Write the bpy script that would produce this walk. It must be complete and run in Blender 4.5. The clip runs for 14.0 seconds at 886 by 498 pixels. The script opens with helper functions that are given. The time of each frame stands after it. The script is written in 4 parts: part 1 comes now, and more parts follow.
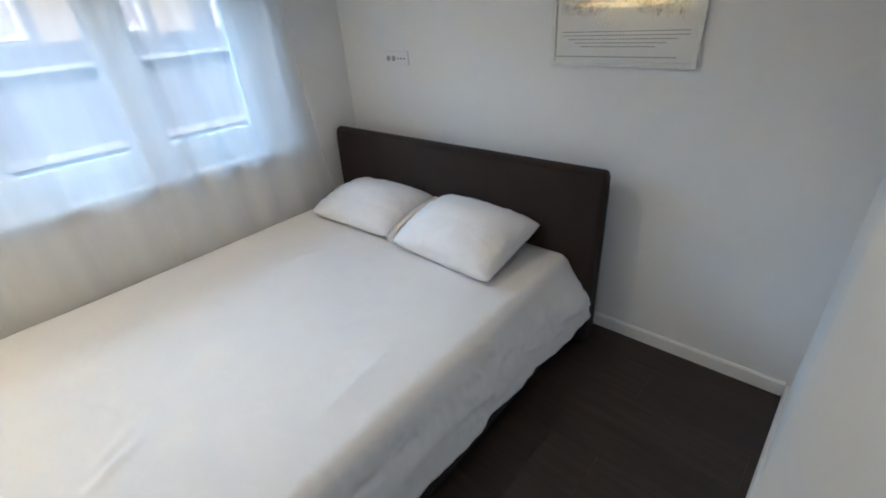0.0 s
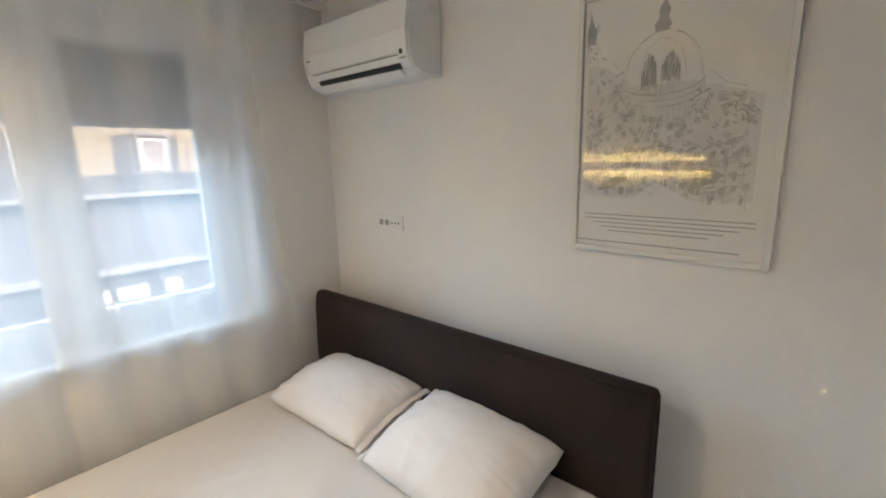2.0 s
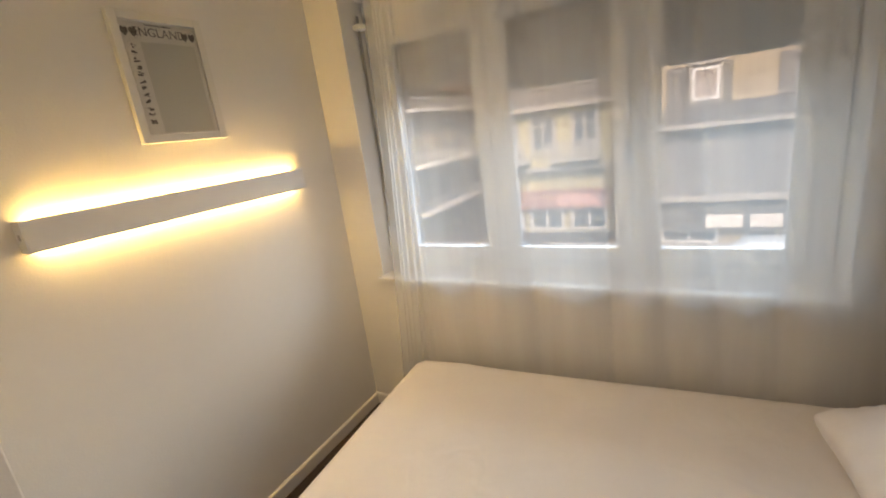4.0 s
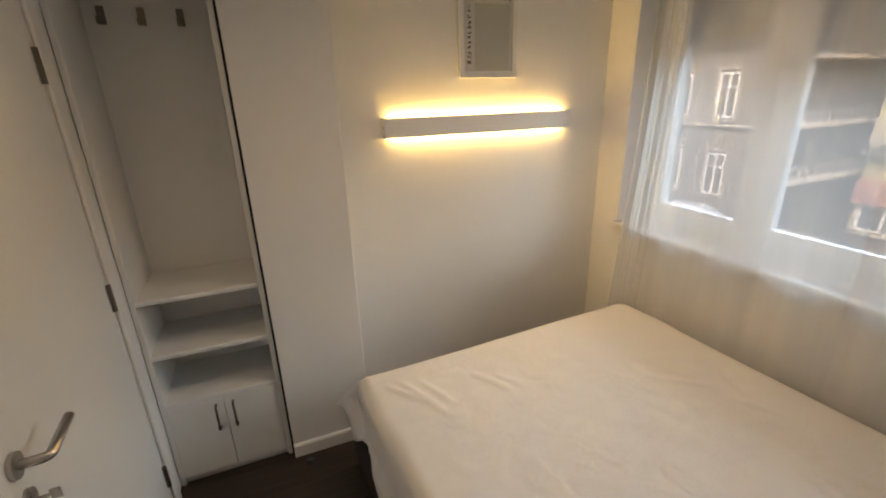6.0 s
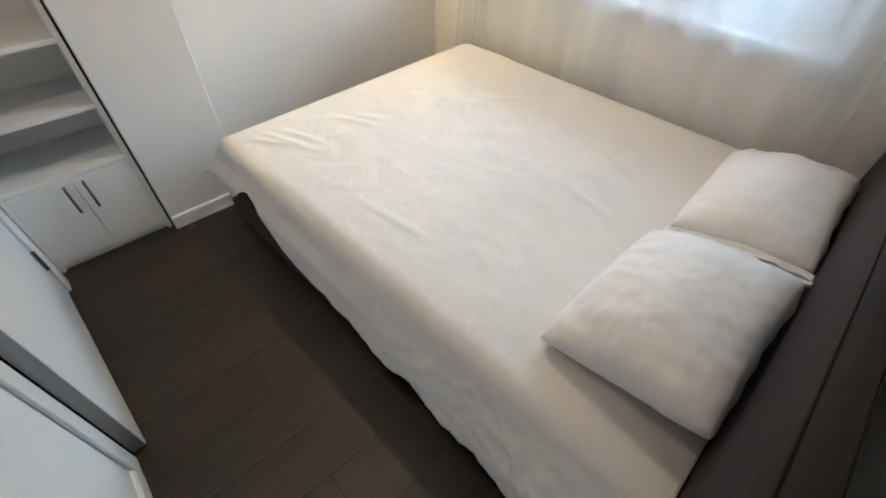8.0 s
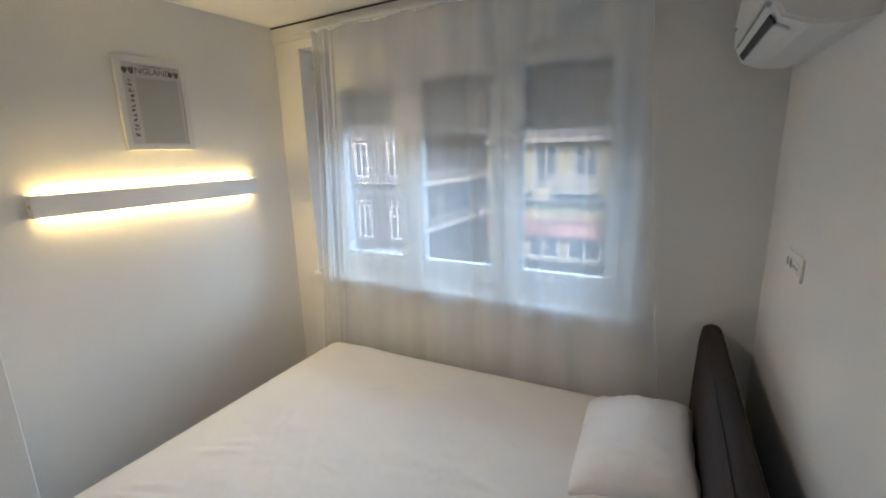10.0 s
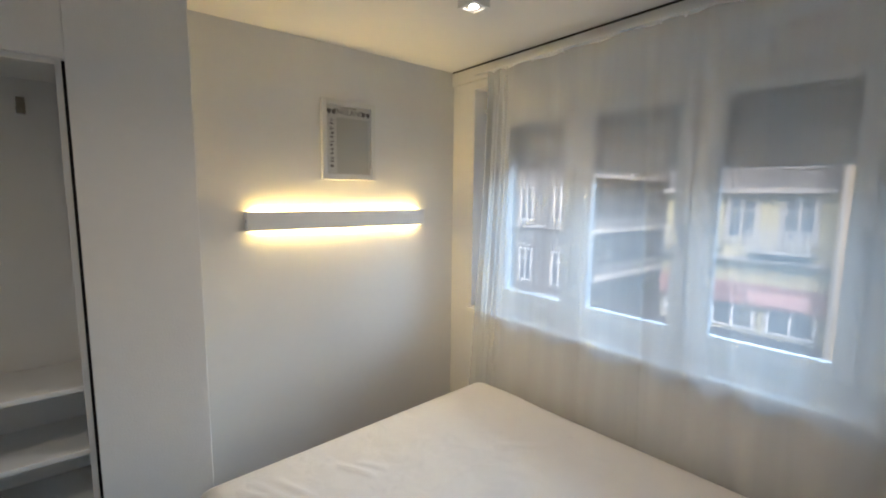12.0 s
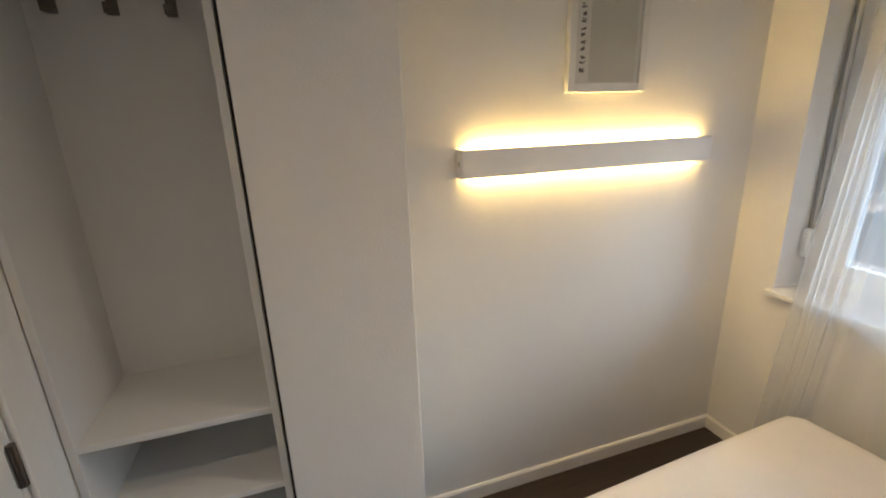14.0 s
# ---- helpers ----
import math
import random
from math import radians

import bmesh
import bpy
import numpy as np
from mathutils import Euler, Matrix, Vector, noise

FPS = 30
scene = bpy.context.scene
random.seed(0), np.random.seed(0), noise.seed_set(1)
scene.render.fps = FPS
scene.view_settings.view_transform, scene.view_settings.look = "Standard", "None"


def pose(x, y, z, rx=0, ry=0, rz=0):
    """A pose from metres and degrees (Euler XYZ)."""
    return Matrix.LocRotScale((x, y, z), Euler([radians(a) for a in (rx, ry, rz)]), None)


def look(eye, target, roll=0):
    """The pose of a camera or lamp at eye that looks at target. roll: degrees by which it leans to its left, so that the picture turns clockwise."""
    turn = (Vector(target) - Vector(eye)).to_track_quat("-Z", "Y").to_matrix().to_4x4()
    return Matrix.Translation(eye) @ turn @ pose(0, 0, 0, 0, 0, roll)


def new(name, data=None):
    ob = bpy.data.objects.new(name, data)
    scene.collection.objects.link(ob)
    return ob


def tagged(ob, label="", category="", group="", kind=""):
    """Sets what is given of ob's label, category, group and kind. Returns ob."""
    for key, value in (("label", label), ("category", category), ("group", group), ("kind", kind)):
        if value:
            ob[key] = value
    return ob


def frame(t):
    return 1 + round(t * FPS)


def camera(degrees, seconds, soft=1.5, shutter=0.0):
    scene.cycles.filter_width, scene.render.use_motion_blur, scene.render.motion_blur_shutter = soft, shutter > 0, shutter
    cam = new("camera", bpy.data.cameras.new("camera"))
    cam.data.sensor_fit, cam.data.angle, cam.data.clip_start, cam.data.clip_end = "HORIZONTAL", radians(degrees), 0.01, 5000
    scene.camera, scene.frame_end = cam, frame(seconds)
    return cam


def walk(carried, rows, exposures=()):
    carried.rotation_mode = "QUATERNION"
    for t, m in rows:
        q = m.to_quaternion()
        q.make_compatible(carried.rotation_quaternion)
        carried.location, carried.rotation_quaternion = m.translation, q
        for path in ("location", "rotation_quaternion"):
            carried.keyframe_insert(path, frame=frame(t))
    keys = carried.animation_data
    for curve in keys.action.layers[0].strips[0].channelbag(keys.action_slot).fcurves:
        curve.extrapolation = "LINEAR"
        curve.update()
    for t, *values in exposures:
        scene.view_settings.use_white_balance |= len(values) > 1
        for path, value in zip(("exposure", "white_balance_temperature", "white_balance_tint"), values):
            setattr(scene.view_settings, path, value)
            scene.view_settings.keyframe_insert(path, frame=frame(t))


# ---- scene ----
cam = camera(90.6, 14.0, soft=1.9)
PATH = [
    (0, (2.49, 0.987, 1.558), (1.244, 2.209, 0.582), -4.5),
    (0.5, (2.418, 1.040, 1.550), (1.314, 2.468, 0.687), -2.6),
    (1, (2.374, 1.211, 1.64), (1.314, 2.777, 0.991), -3.1),
    (1.5, (2.252, 1.264, 1.653), (1.271, 2.957, 1.237), -1.1),
    (2, (2.147, 1.369, 1.617), (0.782, 2.773, 1.21), -1.4),
    (2.2, (2.081, 1.415, 1.597), (0.541, 2.635, 1.222), -2.2),
    (2.5, (2.029, 1.442, 1.568), (0.277, 2.369, 1.299), -0.3),
    (3, (1.997, 1.559, 1.624), (0.052, 1.628, 1.162), -4.9),
    (3.2, (1.986, 1.591, 1.633), (0.059, 1.36, 1.15), -6.4),
    (5.3, (1.897, 2.043, 1.667), (0.796, 0.488, 1.06), -3.7),
    (5.5, (1.923, 2.115, 1.667), (0.972, 0.473, 1.036), -2.8),
    (6, (2.018, 2.245, 1.664), (1.304, 0.501, 0.994), -1.6),
    (6.5, (2.043, 2.286, 1.627), (1.442, 0.525, 0.892), 0.6),
    (7, (2.073, 2.352, 1.557), (1.566, 0.639, 0.657), 1.6),
    (7.1, (2.08, 2.363, 1.551), (1.553, 0.697, 0.579), 1.7),
    (7.5, (2.147, 2.419, 1.528), (1.492, 1.073, 0.202), 1.2),
    (8, (2.149, 2.486, 1.537), (1.216, 1.456, 0.098), 0.8),
    (8.5, (2.136, 2.507, 1.635), (0.706, 1.67, 0.515), 0.8),
    (9, (2.12, 2.518, 1.692), (0.519, 1.625, 0.893), -0.3),
    (9.2, (2.15, 2.475, 1.702), (0.483, 1.622, 0.999), -0.5),
    (11.3, (2.135, 2.501, 1.671), (0.564, 1.271, 1.536), 1.0),
    (11.4, (2.125, 2.489, 1.67), (0.577, 1.232, 1.527), 0.7),
    (11.5, (2.114, 2.479, 1.669), (0.599, 1.182, 1.53), 0.8),
    (12, (2.047, 2.419, 1.647), (0.796, 0.877, 1.405), 0.6),
    (12.5, (1.965, 2.293, 1.622), (1.08, 0.554, 1.181), -0.2),
    (13, (1.958, 2.045, 1.622), (1.225, 0.276, 1.045), -0.2),
    (13.5, (1.973, 1.75, 1.65), (1.235, -0.011, 1.056), -1.1),
    (14, (1.96, 1.481, 1.664), (1.366, -0.34, 1.089), -2.0),
]
walk(cam, [(t, look(eye, target, roll)) for t, eye, target, roll in PATH],
     exposures=[(0.0, 3.19, 5630, 11), (0.7, 3.34, 5980, 11), (1.5, 3.49, 6480, 12), (2.2, 3.36, 6780, 14), (3.0, 2.99, 7430, 16), (4.2, 2.73, 8330, 20), (5.5, 2.63, 8430, 21), (6.2, 2.68, 8030, 18), (6.8, 2.78, 7580, 15),
                (7.5, 3.08, 6780, 14), (8.1, 3.44, 6380, 13), (8.6, 3.09, 6230, 12), (9.2, 2.79, 6180, 13), (12.0, 2.81, 6280, 13), (13.0, 2.74, 7030, 16), (14.0, 2.79, 7080, 17)])

# ---------------------------------------------------------------- plan, in metres
# x: 0 at the window wall, W at the door wall; y: 0 at the lamp wall, L at the headboard wall
W, L, H = 2.57, 2.765, 2.49
SKEW = 2.6                          # the headboard wall runs slightly askew, turning about its corner at the window
WIN_Y0, WIN_Y1, WIN_Z0, WIN_Z1 = 0.215, 2.262, 0.862, 2.345
DOOR_Y0, DOOR_Y1, DOOR_Z = 0.50, 1.44, 2.06
PIER_X0, PIER_X1, PIER_Y = 1.69, 2.072, 0.385
NICHE_Y = 0.36

# ---------------------------------------------------------------- world and lights
world = bpy.data.worlds.new("world")
scene.world = world
world.use_nodes = True
wn = world.node_tree
sky = wn.nodes.new("ShaderNodeTexSky")
sky.sky_type = "NISHITA"
sky.sun_disc = False
sky.sun_elevation = radians(38)
sky.sun_rotation = radians(70)
sky.altitude = 100
sky.air_density, sky.dust_density, sky.ozone_density = 1.0, 3.0, 1.0
wn.links.new(sky.outputs["Color"], wn.nodes["Background"].inputs["Color"])
wn.nodes["Background"].inputs["Strength"].default_value = 0.06

sun_data = bpy.data.lights.new("sun", "SUN")
sun_data.energy, sun_data.angle, sun_data.color = 0.27, radians(20), (1.0, 0.95, 0.88)
sun = new("sun", sun_data)
sun.matrix_world = look((8, 3, 9), (0, 0, 0))

# the open sky over the roofs opposite, standing above the window outside
sky_data = bpy.data.lights.new("sky_light", "AREA")
sky_data.shape, sky_data.size, sky_data.size_y = "RECTANGLE", 18.0, 6.0
sky_data.energy, sky_data.color = 620.0, (0.52, 0.77, 1.0)
new("sky_light", sky_data).matrix_world = look((-11.0, 1.24, 6.4), (0.35, 1.24, 1.4))

# second entry is an unseen spot added by the door to brighten the niche
SPOTS_AND_FILL = [(0.80, 1.06, 4.4), (2.15, 1.35, 1.5)]
for sx, sy, power in SPOTS_AND_FILL:
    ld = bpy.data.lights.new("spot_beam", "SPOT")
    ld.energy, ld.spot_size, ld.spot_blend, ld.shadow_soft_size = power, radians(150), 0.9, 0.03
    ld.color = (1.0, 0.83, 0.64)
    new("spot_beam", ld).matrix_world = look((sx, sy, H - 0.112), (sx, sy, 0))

# ---------------------------------------------------------------- materials


def material(name, color, rough=0.5, metal=0.0, vary=0.06, scale=3.0, bump=0.0, bump_scale=60.0, spec=0.5, sheen=0.0):
    """A painted or plain surface with broad and fine variation and a fine relief."""
    m = bpy.data.materials.new(name)
    m.use_nodes = True
    nt = m.node_tree
    b = nt.nodes["Principled BSDF"]
    b.inputs["Roughness"].default_value = rough
    b.inputs["Metallic"].default_value = metal
    b.inputs["Specular IOR Level"].default_value = spec
    if sheen:
        b.inputs["Sheen Weight"].default_value = sheen
    tc = nt.nodes.new("ShaderNodeTexCoord")
    geo = nt.nodes.new("ShaderNodeNewGeometry")
    n1 = nt.nodes.new("ShaderNodeTexNoise")
    n1.inputs["Scale"].default_value, n1.inputs["Detail"].default_value = scale, 5.0
    n2 = nt.nodes.new("ShaderNodeTexNoise")
    n2.inputs["Scale"].default_value, n2.inputs["Detail"].default_value = scale * 14, 3.0
    nt.links.new(geo.outputs["Position"], n1.inputs["Vector"])
    nt.links.new(geo.outputs["Position"], n2.inputs["Vector"])
    add = nt.nodes.new("ShaderNodeMath")
    add.operation = "MULTIPLY_ADD"
    add.inputs[1].default_value = 0.35
    nt.links.new(n2.outputs["Fac"], add.inputs[0])
    nt.links.new(n1.outputs["Fac"], add.inputs[2])
    ramp = nt.nodes.new("ShaderNodeValToRGB")
    ramp.color_ramp.elements[0].position, ramp.color_ramp.elements[1].position = 0.35, 1.0
    ramp.color_ramp.elements[0].color = (*[max(0, c * (1 - vary)) for c in color], 1)
    ramp.color_ramp.elements[1].color = (*[min(1, c * (1 + vary)) for c in color], 1)
    nt.links.new(add.outputs[0], ramp.inputs["Fac"])
    nt.links.new(ramp.outputs["Color"], b.inputs["Base Color"])
    rr = nt.nodes.new("ShaderNodeMapRange")
    rr.inputs["To Min"].default_value, rr.inputs["To Max"].default_value = max(0, rough - 0.07), min(1, rough + 0.07)
    nt.links.new(n1.outputs["Fac"], rr.inputs["Value"])
    nt.links.new(rr.outputs["Result"], b.inputs["Roughness"])
    if bump:
        n3 = nt.nodes.new("ShaderNodeTexNoise")
        n3.inputs["Scale"].default_value, n3.inputs["Detail"].default_value = bump_scale, 4.0
        nt.links.new(geo.outputs["Position"], n3.inputs["Vector"])
        bp = nt.nodes.new("ShaderNodeBump")
        bp.inputs["Strength"].default_value, bp.inputs["Distance"].default_value = bump, 0.01
        nt.links.new(n3.outputs["Fac"], bp.inputs["Height"])
        nt.links.new(bp.outputs["Normal"], b.inputs["Normal"])
    return m


def glowing(name, color, strength):
    m = bpy.data.materials.new(name)
    m.use_nodes = True
    b = m.node_tree.nodes["Principled BSDF"]
    b.inputs["Base Color"].default_value = (*color, 1)
    b.inputs["Emission Color"].default_value = (*color, 1)
    b.inputs["Emission Strength"].default_value = strength
    return m


def clear_pane(name, tint=(1, 1, 1), fac=0.04):
    """Thin clear glass: see-through with a mirror gloss."""
    m = bpy.data.materials.new(name)
    m.use_nodes = True
    nt = m.node_tree
    nt.nodes.remove(nt.nodes["Principled BSDF"])
    out = nt.nodes["Material Output"]
    t = nt.nodes.new("ShaderNodeBsdfTransparent")
    t.inputs["Color"].default_value = (*tint, 1)
    g = nt.nodes.new("ShaderNodeBsdfGlossy")
    g.inputs["Roughness"].default_value = 0.0
    lw = nt.nodes.new("ShaderNodeLayerWeight")
    pw = nt.nodes.new("ShaderNodeMath")
    pw.operation = "POWER"
    pw.inputs[1].default_value = 5.0
    nt.links.new(lw.outputs["Facing"], pw.inputs[0])
    f = nt.nodes.new("ShaderNodeMath")
    f.operation = "MULTIPLY_ADD"
    f.inputs[1].default_value, f.inputs[2].default_value = 0.9, fac
    nt.links.new(pw.outputs[0], f.inputs[0])
    mix = nt.nodes.new("ShaderNodeMixShader")
    nt.links.new(f.outputs[0], mix.inputs["Fac"])
    nt.links.new(t.outputs["BSDF"], mix.inputs[1])
    nt.links.new(g.outputs["BSDF"], mix.inputs[2])
    nt.links.new(mix.outputs["Shader"], out.inputs["Surface"])
    return m


def sheer(name):
    """Sheer voile: part open weave, part thin scattering cloth with fine threads."""
    m = bpy.data.materials.new(name)
    m.use_nodes = True
    nt = m.node_tree
    nt.nodes.remove(nt.nodes["Principled BSDF"])
    out = nt.nodes["Material Output"]
    geo = nt.nodes.new("ShaderNodeNewGeometry")
    mp = nt.nodes.new("ShaderNodeMapping")
    mp.inputs["Scale"].default_value = (5, 5, 0.4)
    nt.links.new(geo.outputs["Position"], mp.inputs["Vector"])
    n = nt.nodes.new("ShaderNodeTexNoise")
    n.inputs["Scale"].default_value, n.inputs["Detail"].default_value = 1.6, 4.0
    nt.links.new(mp.outputs["Vector"], n.inputs["Vector"])
    r = nt.nodes.new("ShaderNodeMapRange")
    r.inputs["From Min"].default_value, r.inputs["From Max"].default_value = 0.25, 0.75
    r.inputs["To Min"].default_value, r.inputs["To Max"].default_value = 0.38, 0.46
    nt.links.new(n.outputs["Fac"], r.inputs["Value"])
    t = nt.nodes.new("ShaderNodeBsdfTransparent")
    d = nt.nodes.new("ShaderNodeBsdfDiffuse")
    d.inputs["Color"].default_value = (0.88, 0.86, 0.83, 1)
    tr = nt.nodes.new("ShaderNodeBsdfTranslucent")
    tr.inputs["Color"].default_value = (0.84, 0.90, 0.93, 1)
    cloth = nt.nodes.new("ShaderNodeMixShader")
    cloth.inputs["Fac"].default_value = 0.5
    nt.links.new(d.outputs["BSDF"], cloth.inputs[1])
    nt.links.new(tr.outputs["BSDF"], cloth.inputs[2])
    mix = nt.nodes.new("ShaderNodeMixShader")
    nt.links.new(r.outputs["Result"], mix.inputs["Fac"])
    nt.links.new(t.outputs["BSDF"], mix.inputs[1])
    nt.links.new(cloth.outputs["Shader"], mix.inputs[2])
    nt.links.new(mix.outputs["Shader"], out.inputs["Surface"])
    return m


def floor_wood(name):
    """Dark brown laminate: long grain along y with a faint satin sheen."""
    m = bpy.data.materials.new(name)
    m.use_nodes = True
    nt = m.node_tree
    b = nt.nodes["Principled BSDF"]
    geo = nt.nodes.new("ShaderNodeNewGeometry")
    info = nt.nodes.new("ShaderNodeObjectInfo")
    off = nt.nodes.new("ShaderNodeVectorMath")
    off.operation = "MULTIPLY_ADD"
    off.inputs[1].default_value = (7, 13, 3)
    cmb = nt.nodes.new("ShaderNodeCombineXYZ")
    for n in range(3):
        nt.links.new(info.outputs["Random"], cmb.inputs[n])
    nt.links.new(cmb.outputs["Vector"], off.inputs[0])
    nt.links.new(geo.outputs["Position"], off.inputs[2])
    mp = nt.nodes.new("ShaderNodeMapping")
    mp.inputs["Scale"].default_value = (2.2, 34, 10)
    nt.links.new(off.outputs["Vector"], mp.inputs["Vector"])
    n1 = nt.nodes.new("ShaderNodeTexNoise")
    n1.inputs["Scale"].default_value, n1.inputs["Detail"].default_value, n1.inputs["Distortion"].default_value = 1.5, 8.0, 0.6
    nt.links.new(mp.outputs["Vector"], n1.inputs["Vector"])
    n2 = nt.nodes.new("ShaderNodeTexNoise")
    n2.inputs["Scale"].default_value = 2.3
    nt.links.new(geo.outputs["Position"], n2.inputs["Vector"])
    ramp = nt.nodes.new("ShaderNodeValToRGB")
    ramp.color_ramp.elements[0].position, ramp.color_ramp.elements[1].position = 0.3, 0.75
    ramp.color_ramp.elements[0].color = (0.021, 0.014, 0.0095, 1)
    ramp.color_ramp.elements[1].color = (0.042, 0.027, 0.019, 1)
    nt.links.new(n1.outputs["Fac"], ramp.inputs["Fac"])
    hsv = nt.nodes.new("ShaderNodeHueSaturation")
    vr = nt.nodes.new("ShaderNodeMapRange")
    vr.inputs["To Min"].default_value, vr.inputs["To Max"].default_value = 0.88, 1.15
    nt.links.new(info.outputs["Random"], vr.inputs["Value"])
    nt.links.new(vr.outputs["Result"], hsv.inputs["Value"])
    nt.links.new(ramp.outputs["Color"], hsv.inputs["Color"])
    nt.links.new(hsv.outputs["Color"], b.inputs["Base Color"])
    rr = nt.nodes.new("ShaderNodeMapRange")
    rr.inputs["To Min"].default_value, rr.inputs["To Max"].default_value = 0.36, 0.58
    nt.links.new(n2.outputs["Fac"], rr.inputs["Value"])
    nt.links.new(rr.outputs["Result"], b.inputs["Roughness"])
    bp = nt.nodes.new("ShaderNodeBump")
    bp.inputs["Strength"].default_value, bp.inputs["Distance"].default_value = 0.06, 0.003
    nt.links.new(n1.outputs["Fac"], bp.inputs["Height"])
    nt.links.new(bp.outputs["Normal"], b.inputs["Normal"])
    return m


def woven(name, color, scale=900.0, vary=0.12, bump=0.25, rough=0.9, fuzz=0.15):
    """Cloth with a fine weave relief, soft mottling and a little fuzz."""
    m = material(name, color, rough, vary=vary, scale=5.0, bump=0, spec=0.2, sheen=fuzz)
    nt = m.node_tree
    b = nt.nodes["Principled BSDF"]
    geo = nt.nodes.new("ShaderNodeNewGeometry")
    v = nt.nodes.new("ShaderNodeTexNoise")
    v.inputs["Scale"].default_value, v.inputs["Detail"].default_value = scale, 1.0
    nt.links.new(geo.outputs["Position"], v.inputs["Vector"])
    c = nt.nodes.new("ShaderNodeTexNoise")
    c.inputs["Scale"].default_value, c.inputs["Detail"].default_value, c.inputs["Distortion"].default_value = 9.0, 4.0, 1.2
    nt.links.new(geo.outputs["Position"], c.inputs["Vector"])
    mx = nt.nodes.new("ShaderNodeMath")
    mx.operation = "MULTIPLY_ADD"
    mx.inputs[1].default_value = 0.15
    nt.links.new(v.outputs["Fac"], mx.inputs[0])
    nt.links.new(c.outputs["Fac"], mx.inputs[2])
    bp = nt.nodes.new("ShaderNodeBump")
    bp.inputs["Strength"].default_value, bp.inputs["Distance"].default_value = bump, 0.012
    nt.links.new(mx.outputs[0], bp.inputs["Height"])
    nt.links.new(bp.outputs["Normal"], b.inputs["Normal"])
    return m


M_WALL = material("wall_paint", (0.80, 0.79, 0.77), 0.75, vary=0.03, scale=1.6, bump=0.10, bump_scale=140, spec=0.3)
M_CEIL = material("ceiling_paint", (0.82, 0.81, 0.79), 0.8, vary=0.02, scale=1.2, bump=0.06, bump_scale=120, spec=0.25)
M_TRIM = material("white_trim", (0.80, 0.79, 0.76), 0.45, vary=0.03, scale=4, bump=0.03, bump_scale=50)
M_DOOR = material("door_lacquer", (0.79, 0.785, 0.76), 0.38, vary=0.02, scale=2.5, bump=0.03, bump_scale=30)
M_LAM = material("white_laminate", (0.78, 0.78, 0.76), 0.42, vary=0.02, scale=3, bump=0.02, bump_scale=40)
M_PVC = material("white_pvc", (0.80, 0.82, 0.83), 0.32, vary=0.02, scale=4)
M_SHUTTER = material("grey_shutter", (0.46, 0.49, 0.50), 0.5, vary=0.06, scale=6)
M_PLASTIC = material("white_plastic", (0.80, 0.80, 0.79), 0.35, vary=0.015, scale=5)
M_STEEL = material("brushed_steel", (0.50, 0.48, 0.45), 0.33, metal=1.0, vary=0.08, scale=30, bump=0.03, bump_scale=300)
M_BRONZE = material("dark_brushed_metal", (0.17, 0.15, 0.13), 0.35, metal=1.0, vary=0.08, scale=30)
M_DARKMETAL = material("grey_edge_metal", (0.36, 0.36, 0.36), 0.4, metal=0.8, vary=0.05, scale=10)
# flat black stands for the shade inside open gaps and slots
M_BLACK = material("black_gap_shade", (0.012, 0.012, 0.012), 0.6, vary=0.1)
M_DARKPLASTIC = material("dark_plastic", (0.05, 0.05, 0.055), 0.4, vary=0.1)
M_SHEET = woven("cotton_sheet", (0.75, 0.72, 0.69), 1200, 0.03, 0.5)
M_PILLOW = woven("cotton_pillowcase", (0.82, 0.79, 0.77), 1200, 0.03, 0.42)
M_BROWN = woven("brown_upholstery", (0.030, 0.020, 0.016), 700, 0.3, 0.4, 0.8, 0.04)
M_FLOOR = floor_wood("dark_laminate")
M_SHEER = sheer("sheer_voile")
M_GLASS = clear_pane("window_glass")
M_PICGLASS = clear_pane("picture_glass")
M_PAPER = material("print_paper", (0.76, 0.75, 0.71), 0.7, vary=0.03, scale=6)
M_INK = material("grey_ink", (0.34, 0.34, 0.33), 0.8, vary=0.3, scale=40)
M_PEN = material("pale_pen_ink", (0.34, 0.34, 0.33), 0.8, vary=0.3, scale=40)
M_INKPALE = material("pale_grey_ink", (0.66, 0.65, 0.62), 0.8, vary=0.12, scale=25)
M_FRAMEW = material("white_picture_frame", (0.74, 0.73, 0.69), 0.4, vary=0.03, scale=8)
M_LED = glowing("led_strip", (1.0, 0.72, 0.26), 8.0)
M_LEDSPOT = glowing("led_spot", (1.0, 0.90, 0.75), 6.0)
M_INKPALE2 = material("mid_grey_ink", (0.36, 0.36, 0.35), 0.8, vary=0.3, scale=25)
M_INKDARK = material("dark_brown_ink", (0.12, 0.10, 0.09), 0.8, vary=0.2, scale=40)
M_FIELD = material("grey_beige_print", (0.55, 0.54, 0.47), 0.7, vary=0.04, scale=12)
M_FIELD2 = material("beige_print", (0.68, 0.66, 0.60), 0.7, vary=0.05, scale=12)
M_CREAM = material("cream_frame", (0.62, 0.57, 0.45), 0.45, vary=0.05, scale=10)
M_TEAL = material("teal_print", (0.09, 0.12, 0.12), 0.6, vary=0.9, scale=9)
M_ASPHALT = material("asphalt", (0.055, 0.055, 0.055), 0.9, vary=0.2, scale=0.8, bump=0.2, bump_scale=40)
M_STONE = material("pale_stone", (0.38, 0.37, 0.35), 0.85, vary=0.12, scale=0.9, bump=0.1, bump_scale=20)
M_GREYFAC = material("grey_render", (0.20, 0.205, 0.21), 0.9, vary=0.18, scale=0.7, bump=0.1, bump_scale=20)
M_DARKFAC = material("dark_render", (0.15, 0.155, 0.16), 0.9, vary=0.2, scale=0.7)
